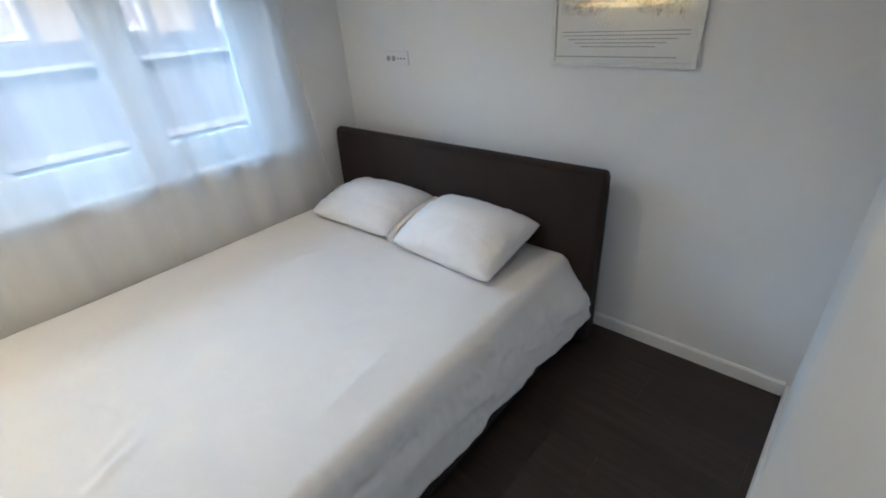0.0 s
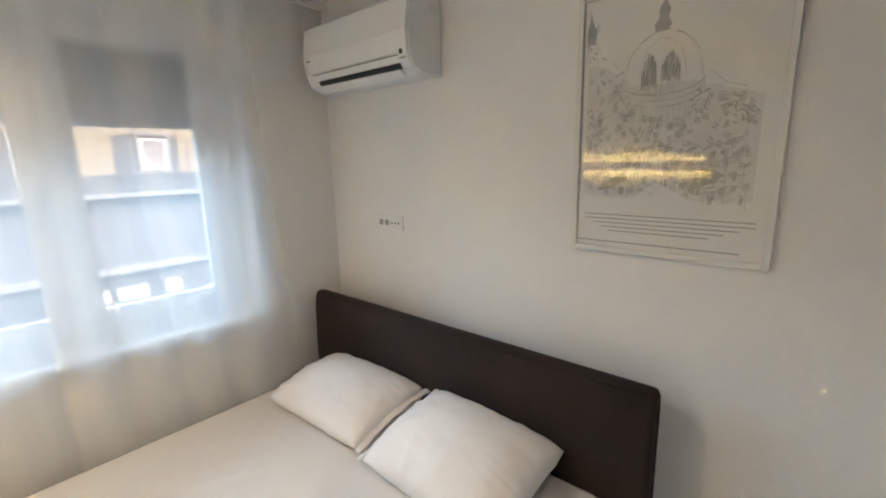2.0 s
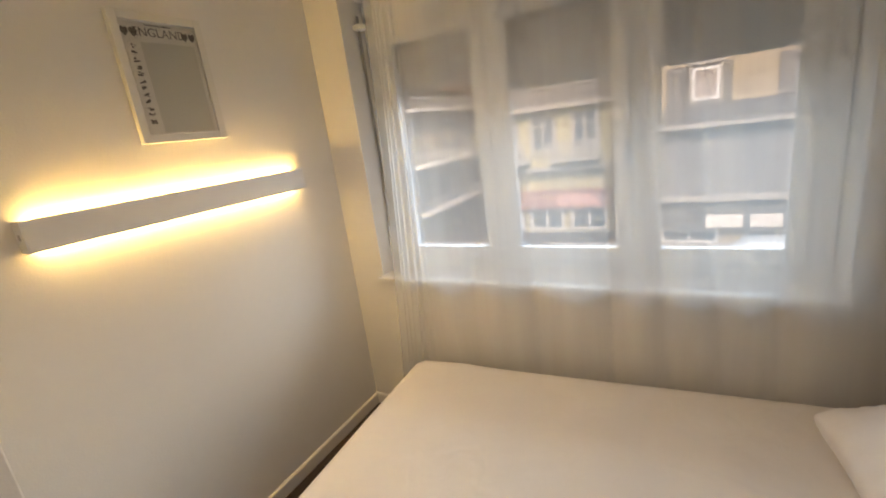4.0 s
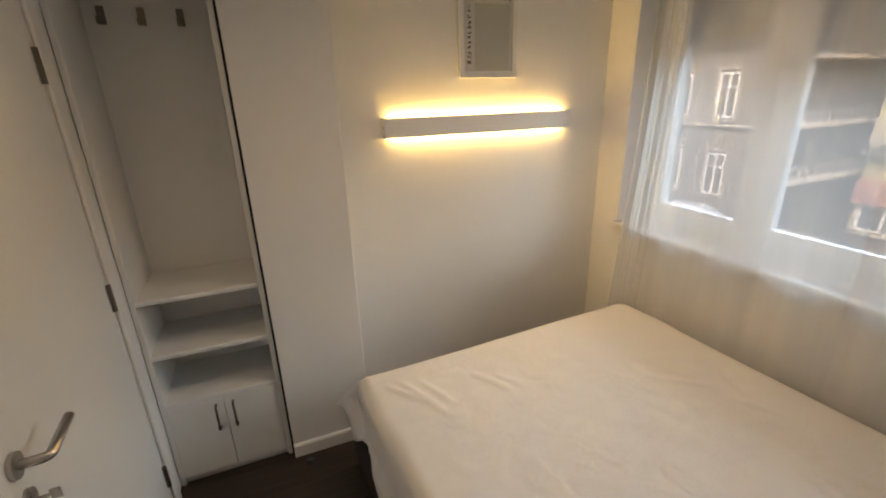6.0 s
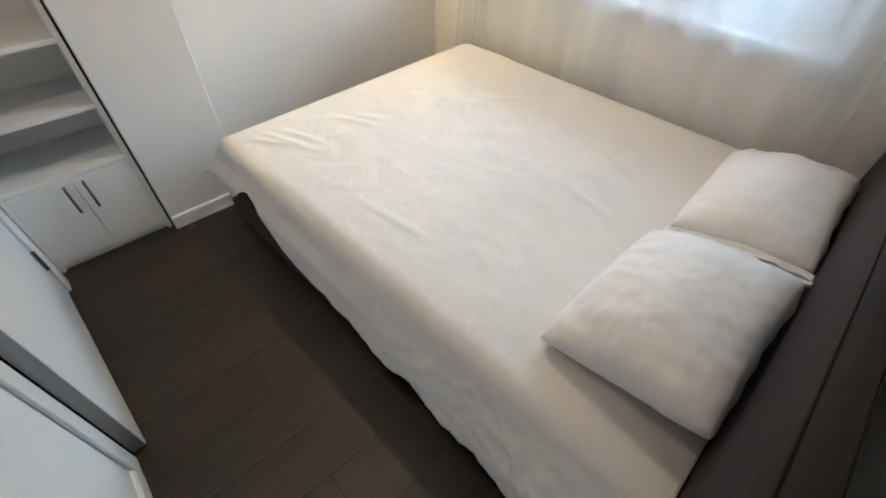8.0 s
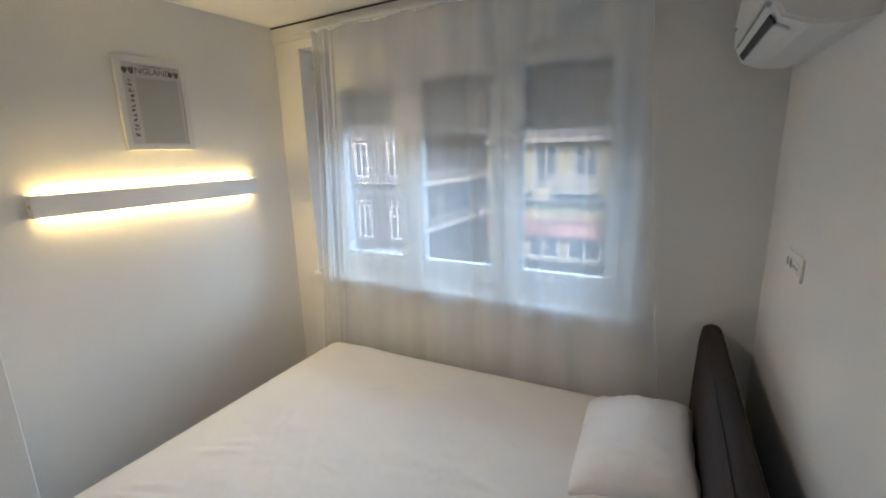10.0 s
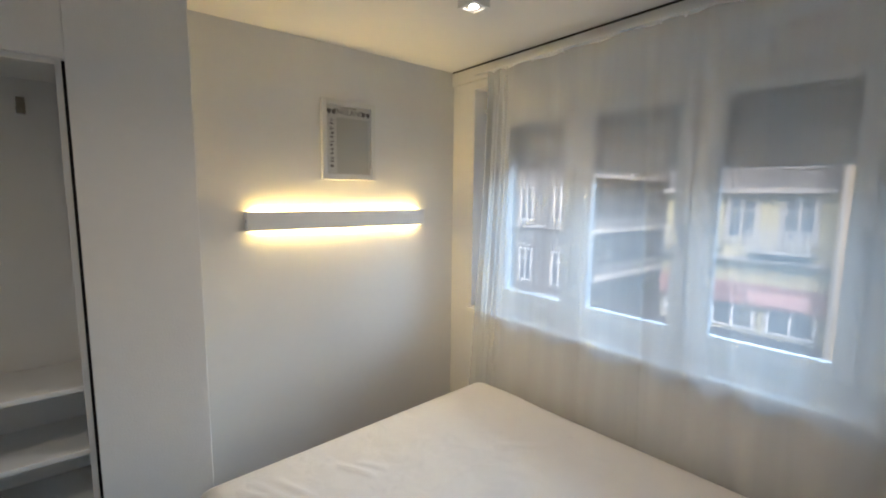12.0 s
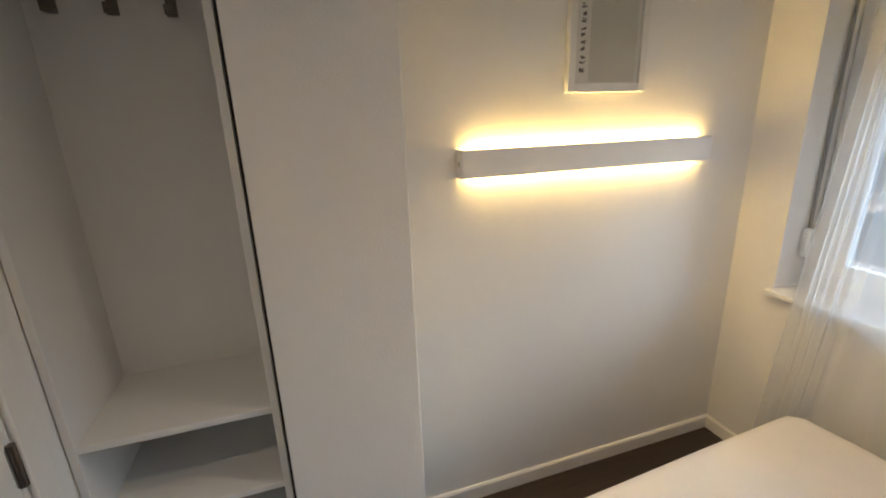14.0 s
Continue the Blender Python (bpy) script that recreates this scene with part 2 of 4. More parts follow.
M_YELLOW = material("yellow_render", (0.46, 0.42, 0.25), 0.9, vary=0.14, scale=0.8)
M_BEIGE = material("beige_render", (0.42, 0.36, 0.27), 0.9, vary=0.12, scale=0.6)
M_ROOF = material("clay_roof", (0.22, 0.11, 0.08), 0.9, vary=0.25, scale=2)
M_RED = material("faded_red_paint", (0.33, 0.17, 0.15), 0.7, vary=0.2, scale=1.5)
M_PINK = material("pink_sign", (0.62, 0.36, 0.33), 0.6, vary=0.1, scale=2)
M_SIGNW = material("white_sign", (0.80, 0.79, 0.76), 0.5, vary=0.08, scale=3)
M_DARKGLASS = material("dark_window_glass", (0.10, 0.12, 0.14), 0.12, vary=0.2, scale=0.8)
M_BLINDGLASS = material("curtained_window_glass", (0.42, 0.38, 0.36), 0.2, vary=0.2, scale=1.2)
M_CARW = material("white_car_paint", (0.75, 0.75, 0.75), 0.25, vary=0.03)
M_CARD = material("dark_car_paint", (0.07, 0.075, 0.08), 0.22, vary=0.05)
M_HALL = material("hall_paint", (0.45, 0.43, 0.40), 0.8, vary=0.05)

# ---------------------------------------------------------------- mesh helpers


def cube(bm, x0, x1, y0, y1, z0, z1):
    vs = [bm.verts.new((x, y, z)) for x in (x0, x1) for y in (y0, y1) for z in (z0, z1)]
    for f in ((0, 1, 3, 2), (4, 6, 7, 5), (0, 4, 5, 1), (2, 3, 7, 6), (0, 2, 6, 4), (1, 5, 7, 3)):
        bm.faces.new([vs[i] for i in f])
    return vs


def boxes(*rows, bevel=0.0, seg=2):
    """A bmesh of boxes x0, x1, y0, y1, z0, z1, with rounded edges."""
    bm = bmesh.new()
    for r in rows:
        cube(bm, *r)
    if bevel:
        bmesh.ops.bevel(bm, geom=bm.edges[:], offset=bevel, segments=seg, affect="EDGES", profile=0.5)
    bmesh.ops.recalc_face_normals(bm, faces=bm.faces[:])
    return bm


def tube(points, radius, sides=12, caps=True):
    """A round rod along points."""
    bm = bmesh.new()
    rings = []
    pts = [Vector(p) for p in points]
    for i, p in enumerate(pts):
        d = (pts[min(i + 1, len(pts) - 1)] - pts[max(i - 1, 0)]).normalized()
        a = d.orthogonal().normalized() if i == 0 else (a - d * a.dot(d)).normalized()
        b = d.cross(a)
        r = radius[i] if isinstance(radius, (list, tuple)) else radius
        rings.append([bm.verts.new(p + r * (math.cos(k) * a + math.sin(k) * b)) for k in np.linspace(0, 2 * math.pi, sides, endpoint=False)])
    for r0, r1 in zip(rings, rings[1:]):
        for k in range(sides):
            bm.faces.new((r0[k], r0[(k + 1) % sides], r1[(k + 1) % sides], r1[k]))
    if caps:
        bm.faces.new(rings[0][::-1])
        bm.faces.new(rings[-1])
    bmesh.ops.recalc_face_normals(bm, faces=bm.faces[:])
    return bm


def extruded(profile, axis, a, b, bevel=0.0):
    """A closed profile of (u, v) drawn out along axis from a to b; u, v are the other two axes in order."""
    bm = bmesh.new()
    order = {"x": lambda u, v, w: (w, u, v), "y": lambda u, v, w: (u, w, v), "z": lambda u, v, w: (u, v, w)}[axis]
    r0 = [bm.verts.new(order(u, v, a)) for u, v in profile]
    r1 = [bm.verts.new(order(u, v, b)) for u, v in profile]
    n = len(profile)
    for k in range(n):
        bm.faces.new((r0[k], r0[(k + 1) % n], r1[(k + 1) % n], r1[k]))
    bm.faces.new(r0[::-1])
    bm.faces.new(r1)
    bmesh.ops.recalc_face_normals(bm, faces=bm.faces[:])
    if bevel:
        bmesh.ops.bevel(bm, geom=bm.edges[:], offset=bevel, segments=2, affect="EDGES", profile=0.5)
    return bm


def part(name, bm, mat, parent=None, label="", smooth=False):
    """Links a bmesh as one mesh object, under a thing or a part."""
    me = bpy.data.meshes.new(name)
    bm.to_mesh(me)
    bm.free()
    me.materials.append(mat)
    if smooth:
        for p in me.polygons:
            p.use_smooth = True
    ob = new(name, me)
    if parent is not None:
        ob.parent = parent
        ob.matrix_parent_inverse = parent.matrix_world.inverted()
    return tagged(ob, label)


def thing(name, at, label, category, group="", kind=""):
    """An Empty at a thing's base, for its parts."""
    e = new(name)
    e.empty_display_size = 0.1
    e.location = at
    bpy.context.view_layer.update()
    return tagged(e, label, category, group, kind)


def rounded(w, h, r, n=5):
    """A rounded rectangle about the origin."""
    pts = []
    for cx, cy, a0 in ((w / 2 - r, h / 2 - r, 0), (-w / 2 + r, h / 2 - r, 90), (-w / 2 + r, -h / 2 + r, 180), (w / 2 - r, -h / 2 + r, 270)):
        for k in range(n + 1):
            a = radians(a0 + 90 * k / n)
            pts.append((cx + r * math.cos(a), cy + r * math.sin(a)))
    return pts


def structure(name, bm, mat, label, category):
    return tagged(part(name, bm, mat), label, category, "", "structure")


ASKEW = Matrix.Translation((0, L, 0)) @ Matrix.Rotation(radians(SKEW), 4, "Z") @ Matrix.Translation((0, -L, 0))
BED_TURN = Matrix.Translation((0.95, 1.6, 0)) @ Matrix.Rotation(radians(3.2), 4, "Z") @ Matrix.Translation((-0.95, -1.6, 0))


def askew(ob, turn=ASKEW):
    """Turns a thing of the headboard wall with that wall."""
    bpy.context.view_layer.update()
    ob.matrix_world = turn @ ob.matrix_world
    return ob


# ---------------------------------------------------------------- the room's shell
sub = structure("floor_base", boxes((-0.30, W + 1.2, -0.15, L + 0.30, -0.15, -0.012)), M_FLOOR, "dark screed under the laminate floor", "floor")
floor = thing("floor", (1.2, 1.4, -0.012), "dark brown laminate floor with a satin sheen", "floor", kind="structure")

structure("ceiling", boxes((0.018, W + 0.14, 0, L + 0.18, H, H + 0.15)), M_CEIL, "plain white painted ceiling", "ceiling")
askew(structure("wall_north", boxes((-0.41, W + 0.16, L, L + 0.15, -0.02, H + 0.2)), M_WALL, "white painted wall behind the headboard", "wall"))
structure("wall_south", boxes((-0.40, W + 0.14, -0.15, 0.0, -0.02, H + 0.2)), M_WALL, "white painted wall with the linear lamp", "wall")
structure("wall_west", boxes((-0.40, 0, 0, WIN_Y1, -0.02, WIN_Z0), (-0.40, 0, 0, L, 2.395, H + 0.2), (-0.40, 0, 0, WIN_Y1, WIN_Z1, 2.395), (-0.40, 0, 0, WIN_Y0, WIN_Z0, WIN_Z1)), M_WALL, "white painted outer wall with the window opening", "wall")
structure("wall_west_pier", extruded([(-0.40, WIN_Y1), (0.0, WIN_Y1), (-0.075, L), (-0.40, L)], "z", -0.02, 2.395), M_WALL, "white painted outer wall beside the window, slightly askew", "wall")
structure("wall_east", boxes((W, W + 0.14, 0, DOOR_Y0, -0.02, H + 0.1), (W, W + 0.14, DOOR_Y1, L + 0.18, -0.02, H + 0.1), (W, W + 0.14, DOOR_Y0, DOOR_Y1, DOOR_Z, H + 0.1)),
          M_WALL, "white painted wall with the doorway", "wall")
structure("wall_pier", boxes((PIER_X0, PIER_X1, 0, PIER_Y, 0, H), bevel=0.004), M_WALL, "white painted pier beside the wardrobe niche", "wall")
structure("ceiling_box", boxes((0.0, 0.016, 0.0, 2.60, 2.395, 2.480)), M_TRIM, "white curtain pelmet board below the ceiling", "trim")
# solid black strip in place of the shaded slot above the pelmet
structure("ceiling_gap_shade", boxes((-0.05, 0.016, 0.0, L, 2.483, 2.53)), M_BLACK, "black strip painting the shade of the gap along the ceiling", "trim")
# hallway behind the door
structure("hall_wall", boxes((W + 1.2, W + 1.3, -0.15, L + 0.30, 0, H), (W + 0.14, W + 1.3, -0.25, -0.15, 0, H), (W + 0.14, W + 1.3, L + 0.30, L + 0.40, 0, H),
                             (W + 0.14, W + 1.3, -0.25, L + 0.40, H, H + 0.1)), M_HALL, "unlit hallway walls", "wall")


def skirting(name, profile_axis, a, b, at, side):
    """A skirting board 70 mm high with a rounded top."""
    t = 0.014 * side
    prof = [(at, 0), (at + t, 0), (at + t, 0.062), (at + t * 0.6, 0.070), (at, 0.070)]
    bm = extruded(prof, profile_axis, a, b)
    return tagged(part(name, bm, M_TRIM), "white skirting board along the wall", "baseboard", "", "structure")


askew(skirting("baseboard_north", "x", 0.0, W - 0.015, L, -1))
skirting("baseboard_south", "x", 0.015, PIER_X0, 0.0, 1)
skirting("baseboard_pier", "x", PIER_X0, PIER_X1, PIER_Y, 1)
skirting("baseboard_east", "y", DOOR_Y1 + 0.075, L + 0.10, W, -1)
skirting("baseboard_west", "y", 0.0, WIN_Y1, 0.0, 1)

# ---------------------------------------------------------------- window
FX0, FX1 = -0.262, -0.192          # frame depth
window = thing("window_1", (-0.2, 1.24, WIN_Z0), "white three-sash plastic window with roller shutter half down", "window", kind="structure")
fz0, fz1 = 0.884, WIN_Z1 - 0.004
fy0, fy1 = WIN_Y0 + 0.004, WIN_Y1 - 0.004
part("window_frame", boxes((FX0, FX1, fy0, fy0 + 0.085, fz0, fz1), (FX0, FX1, fy1 - 0.105, fy1, fz0, fz1), (FX0, FX1, fy0 + 0.085, fy1 - 0.105, fz0, fz0 + 0.068),
                           (FX0, FX1, fy0 + 0.085, fy1 - 0.105, 2.16, fz1), (FX0, FX1, 0.872, 0.938, fz0 + 0.068, 2.16), (FX0, FX1, 1.518, 1.590, fz0 + 0.068, 2.16), bevel=0.003), M_PVC, window)
PANES = [(0.352, 0.822), (0.988, 1.470), (1.640, 2.108)]
PZ0, PZ1 = 0.998, 2.115
for y0, y1 in PANES:
    s = 0.058
    sash = part("sash", boxes((FX0 + 0.012, FX1 + 0.016, y0 - s, y0, PZ0 - s, PZ1 + s), (FX0 + 0.012, FX1 + 0.016, y1, y1 + s, PZ0 - s, PZ1 + s),
                              (FX0 + 0.012, FX1 + 0.016, y0, y1, PZ0 - s, PZ0), (FX0 + 0.012, FX1 + 0.016, y0, y1, PZ1, PZ1 + s), bevel=0.004), M_PVC, window)
    p = part("pane", boxes((-0.228, -0.224, y0 - 0.004, y1 + 0.004, PZ0 - 0.004, PZ1 + 0.004)), M_GLASS, sash)
    p.visible_shadow = False
    part("glazing_bead", boxes((FX1 - 0.004, FX1 + 0.010, y0, y0 + 0.010, PZ0 + 0.01, PZ1 - 0.01), (FX1 - 0.004, FX1 + 0.010, y1 - 0.010, y1, PZ0 + 0.01, PZ1 - 0.01),
                               (FX1 - 0.004, FX1 + 0.010, y0, y1, PZ0, PZ0 + 0.010), (FX1 - 0.004, FX1 + 0.010, y0, y1, PZ1 - 0.010, PZ1)), M_PVC, sash)
    part("window_handle", boxes((FX1 + 0.016, FX1 + 0.026, y1 + 0.018, y1 + 0.042, 1.46, 1.54), (FX1 + 0.026, FX1 + 0.052, y1 + 0.023, y1 + 0.037, 1.513, 1.527),
                                (FX1 + 0.040, FX1 + 0.054, y1 + 0.021, y1 + 0.039, 1.40, 1.527), bevel=0.003), M_PVC, sash)
    s0, s1 = {0.352: (WIN_Y0 + 0.002, 0.902), 0.988: (0.905, 1.549), 1.640: (1.552, WIN_Y1 - 0.002)}[y0]
    low = 1.865 if y0 < 0.9 else 1.785
    shutter = part("roller_shutter", boxes((-0.318, -0.306, s0, s1, low + 0.02, WIN_Z1 - 0.002)), M_SHUTTER, window, "grey plastic roller shutter lowered a third")
    for k in range(12 if low < 1.8 else 10):
        z = low + 0.045 + 0.038 * k
        part("slat", boxes((-0.306, -0.302, s0 + 0.002, s1 - 0.002, z, z + 0.034), bevel=0.0015, seg=1), M_SHUTTER, shutter)
    part("bottom_rail", boxes((-0.324, -0.300, s0, s1, low, low + 0.04), bevel=0.003), M_SHUTTER, shutter)
part("window_sill", boxes((-0.21, 0.038, WIN_Y0 - 0.016, WIN_Y1 + 0.02, WIN_Z0 - 0.004, 0.882), bevel=0.004), M_TRIM, window, "white stone inner sill")
part("outer_sill", boxes((-0.50, -0.26, WIN_Y0, WIN_Y1, 0.83, 0.875), bevel=0.003), M_DARKMETAL, window)
# roller-shutter strap in the reveal
strap = thing("shutter_strap", (-0.10, WIN_Y0 + 0.01, 1.1), "white shutter strap winder with grey strap in the reveal", "strap")
part("strap", boxes((-0.145, -0.127, WIN_Y0 + 0.010, WIN_Y0 + 0.013, 1.14, 2.27)), M_DARKMETAL, strap)
part("winder", boxes((-0.165, -0.105, WIN_Y0, WIN_Y0 + 0.034, 1.02, 1.15), bevel=0.010, seg=3), M_PLASTIC, strap, smooth=True)
part("guide", boxes((-0.155, -0.095, WIN_Y0, WIN_Y0 + 0.05, 2.20, 2.225), bevel=0.004), M_PLASTIC, strap)

# ---------------------------------------------------------------- curtain


def curtain():
    """A gathered voile: soft S-folds, some lapping over themselves, bunched tightly at the lamp-wall end."""
    bm = bmesh.new()
    ny, nz = 900, 30
    top, bottom = 2.392, 0.06
    grid = []
    for j in range(nz + 1):
        v = j / nz
        z = top + (bottom - top) * v
        open_up = min(1, 0.25 + v * 1.4)
        row = []
        for i in range(ny + 1):
            u = i / ny
            y0 = 0.44 - 0.14 * v ** 1.5
            y1 = 2.275 + 0.19 * v ** 1.3
            pack = min(1.0, u / 0.13)
            flat = (0.075 * pack + max(0.0, u - 0.13) / 0.87 * 0.925) if u > 0.13 else 0.075 * pack
            y = y0 + (y1 - y0) * flat
            drift = 0.05 * noise.noise((u * 5, v * 0.8, 3.0))
            phase = 2 * math.pi * (8.5 * (u + drift) + 0.3 * math.sin(9 * u))
            lap = max(0.0, 0.5 + 0.9 * noise.noise((u * 6, v * 0.35, 7.7)))
            y += 0.034 * lap * open_up * math.sin(phase) * (1.0 if u > 0.13 else 0.25)
            depth = 0.016 + 0.018 * lap * open_up
            x = 0.082 + depth * math.cos(phase) * 0.8
            if u < 0.15:
                x += (0.15 - u) / 0.15 * (0.014 + 0.022 * v) * math.sin(230 * u + 2 * v)
            x += 0.012 * noise.noise((y * 3, z * 0.9, 0.3))
            row.append(bm.verts.new((max(0.047, x), y, z)))
        grid.append(row)
    for j in range(nz):
        for i in range(ny):
            bm.faces.new((grid[j][i], grid[j][i + 1], grid[j + 1][i + 1], grid[j + 1][i]))
    return bm


drape = thing("curtain", (0.085, 1.3, 0.06), "sheer white voile curtain hanging over the window", "curtain")
part("cloth", curtain(), M_SHEER, drape, smooth=True)
part("rail", boxes((0.060, 0.100, 0.30, 2.50, 2.400, 2.418), (0.016, 0.060, 0.40, 0.42, 2.404, 2.416), (0.016, 0.060, 1.35, 1.37, 2.404, 2.416), (0.016, 0.060, 2.30, 2.32, 2.404, 2.416), bevel=0.002), M_TRIM, drape)
for k in range(19):
    y = 0.47 + 1.79 * k / 18
    part("glider", boxes((0.074, 0.088, y - 0.004, y + 0.004, 2.385, 2.402)), M_PLASTIC, drape)

# ---------------------------------------------------------------- bed
BX0, BX1, BY0, BY1, BZ = 0.10, 1.715, 0.52, 2.60, 0.488
bed = thing("bed", (0.95, 1.6, 0), "double bed with dark brown upholstered base and headboard", "bed")
part("base", boxes((0.12, 1.742, 0.48, 2.588, 0.03, 0.30), bevel=0.02, seg=3), M_BROWN, bed, "dark brown upholstered box base", smooth=True)
for lx in (0.30, 1.64):
    for ly in (0.62, 2.48):
        part("leg", boxes((lx - 0.03, lx + 0.03, ly - 0.03, ly + 0.03, 0.0, 0.03)), M_DARKPLASTIC, bed)
part("mattress", boxes((BX0 + 0.02, BX1 - 0.02, BY0 + 0.02, 2.586, 0.30, BZ - 0.012), bevel=0.06, seg=3), M_SHEET, bed, smooth=True)


def headboard():
    prof = [(2.590, 0.02), (2.590, 0.40), (2.594, 0.64), (2.602, 0.835), (2.608, 0.885), (2.620, 0.912), (2.646, 0.922), (2.672, 0.914), (2.688, 0.890), (2.694, 0.80), (2.694, 0.02)]
    bm = extruded([(a, b - (0.013 if b > 0.5 else 0)) for a, b in prof], "x", 0.03, 1.825)
    ends = [e for e in bm.edges if abs(e.verts[0].co.x - e.verts[1].co.x) < 1e-5]
    bmesh.ops.bevel(bm, geom=ends, offset=0.022, segments=4, affect="EDGES", profile=0.5, clamp_overlap=True)
    return bm


def welt(x0, x1, y, z):
    return tube([(x0, y, z), (x1, y, z)], 0.0022, 8)


hb = part("headboard", headboard(), M_BROWN, bed, "dark brown padded headboard with rounded top", smooth=True)
part("seam", welt(0.05, 1.805, 2.6125, 0.893), M_BROWN, hb, "stitched seam along the top edge", smooth=True)
part("seam", welt(0.05, 1.805, 2.6790, 0.893), M_BROWN, hb, "stitched seam along the top edge", smooth=True)
for hx in (0.0285, 1.8265):
    part("seam", tube([(hx, 2.640, 0.03), (hx, 2.640, 0.86)], 0.0022, 8), M_BROWN, hb, "stitched seam down the end", smooth=True)


CREASES = ((1.50, 0.80, 1.9, 0.16, 0.010), (1.44, 0.79, 1.9, 0.13, 0.008), (1.56, 0.74, 2.1, 0.12, 0.008), (1.20, 0.84, 2.0, 0.12, 0.008), (1.13, 0.86, 2.1, 0.08, 0.006),
           (0.62, 1.86, 1.2, 0.14, 0.006), (0.92, 1.92, 1.4, 0.12, 0.005), (1.50, 1.5, 1.7, 0.2, 0.004), (0.5, 1.2, 2.4, 0.16, 0.005), (0.38, 1.45, 2.0, 0.1, 0.006), (0.30, 1.30, 1.1, 0.12, 0.005))


def sheet():
    """The fitted cover: flat top, rounded edges, hanging sides with a wavy hem."""
    bm = bmesh.new()
    r = 0.065

    def section(s):
        # s runs along the cover from the edge of the top downwards: outward shift and drop
        q = r * math.pi / 2
        if s < q:
            return r * math.sin(s / r), r * (1 - math.cos(s / r))
        return r, r + s - q

    nx, ny, ns = 120, 240, 30
    cols = []
    x0, x1, y0, y1 = BX0 + r, BX1 - r, BY0 + r, 2.586
    side, foot, far = 0.36, 0.20, 0.26
    us = [-(far * (ns - k) / ns) for k in range(ns)] + [i / nx for i in range(nx + 1)] + [1 + side * (k + 1) / ns for k in range(ns)]
    vs = [-(foot * (ns - k) / ns) for k in range(ns)] + [j / ny for j in range(ny + 1)]
    def side_place(ou, y, right):
        so, sd = section(ou)
        hang = max(0.0, sd - 0.05)
        wav = math.sin(7 * y + 1.3) * 0.5 + math.sin(19 * y + 0.4) * 0.3 + math.sin(37 * y) * 0.2
        flare = min(1, max(0, (y - 1.85) / 0.65)) ** 1.5 * min(1, hang / 0.16)
        x = (x1 + so + hang * (0.05 + 0.17 * min(1, max(0, (y - 0.7) / 1.0)) + 0.05 * wav) + 0.055 * flare) if right else (x0 - so)
        drop = sd * (1 + 0.03 * math.sin(5.1 * y + 0.7) + 0.02 * math.sin(17 * y) - 0.45 * max(0, y - 2.35) - 0.50 * math.exp(-((y - 0.80) / 0.15) ** 2) - 0.10 * max(0, 1.2 - y))
        return Vector((x, y, BZ - drop))

    def foot_place(ov, x):
        fo, fd = section(ov)
        hang = max(0.0, fd - 0.05)
        return Vector((x, y0 - fo - hang * (0.08 + 0.07 * (math.sin(11 * x) * 0.6 + math.sin(27 * x + 1) * 0.4)), BZ - fd * (1 + 0.07 * math.sin(6 * x + 1))))

    for v in vs:
        row = []
        for u in us:
            cu, cv = min(1, max(0, u)), max(0, v)
            x, y, z = x0 + (x1 - x0) * cu, y0 + (y1 - y0) * cv, BZ
            ou = max(0, u - 1) if u > 1 else max(0, -u)
            ov = max(0, -v)
            if ou and ov:
                a, b = side_place(ou, y0, u > 1), foot_place(ov, x)
                su, sv = ou / (side if u > 1 else far), ov / foot
                w, m = sv / (su + sv), min(su, sv)
                q = a * (1 - w) + b * w
                if u > 1:
                    q += Vector((0.09, -0.19, -0.03)) * m ** 1.1
                x, y, z = q
            elif ou:
                x, y, z = side_place(ou, y, u > 1)
            elif ov:
                x, y, z = foot_place(ov, x)
            if not ou and not ov:
                e = min(1, min(cu, 1 - cu) * 8) * min(1, cv * 8)
                z += e * (0.007 * noise.noise((x * 2.2, y * 2.0, 1)) + 0.003 * noise.noise((x * 9, y * 7, 4)))
                z += 0.005 * noise.noise((x * 16 + 4 * y, y * 5 - 2 * x, 8)) * max(0, noise.noise((x * 2.4, y * 2.4, 3)))
                # short creases near the foot corner and by the pillows
                for cx, cy, ang, ln, hgt in CREASES:
                    a, b = (x - cx) * math.cos(ang) + (y - cy) * math.sin(ang), -(x - cx) * math.sin(ang) + (y - cy) * math.cos(ang)
                    if abs(a) < ln and abs(b) < 0.05:
                        z += hgt * math.cos(a / ln * 1.57) * math.exp(-(b / 0.014) ** 2)
            else:
                k = min(1, max(0, BZ - z - 0.05) * 8)
                x += (0.008 * noise.noise((x * 5, y * 6, z * 5)) + 0.011 * noise.noise((x * 9, y * 10 + z * 7, z * 6 - y * 3)) + 0.005 * noise.noise((x * 9, y * 26 - z * 12, z * 17))) * k
                y += 0.005 * noise.noise((x * 7, y * 6, z * 5 + 3)) * k
                if u > 1:
                    # crumpled cloth, strongest towards the headboard
                    crumple = 0.35 + 0.65 * min(1, max(0, (y - 1.2) / 0.9))
                    fold = abs(noise.noise((y * 8 + z * 9, z * 11 - y * 5, 2.0)))
                    fine = abs(noise.noise((y * 19 - z * 14, z * 24 + y * 9, 6.0)))
                    k *= min(1, 0.35 + 6 * max(0, z - 0.19))
                    x += k * crumple * (0.017 * max(0, 0.30 - fold) / 0.3 + 0.008 * max(0, 0.3 - fine) / 0.3)
            if u > 1 and z < 0.36:
                lim = 1.756 - 0.5 * max(0, z - 0.30)
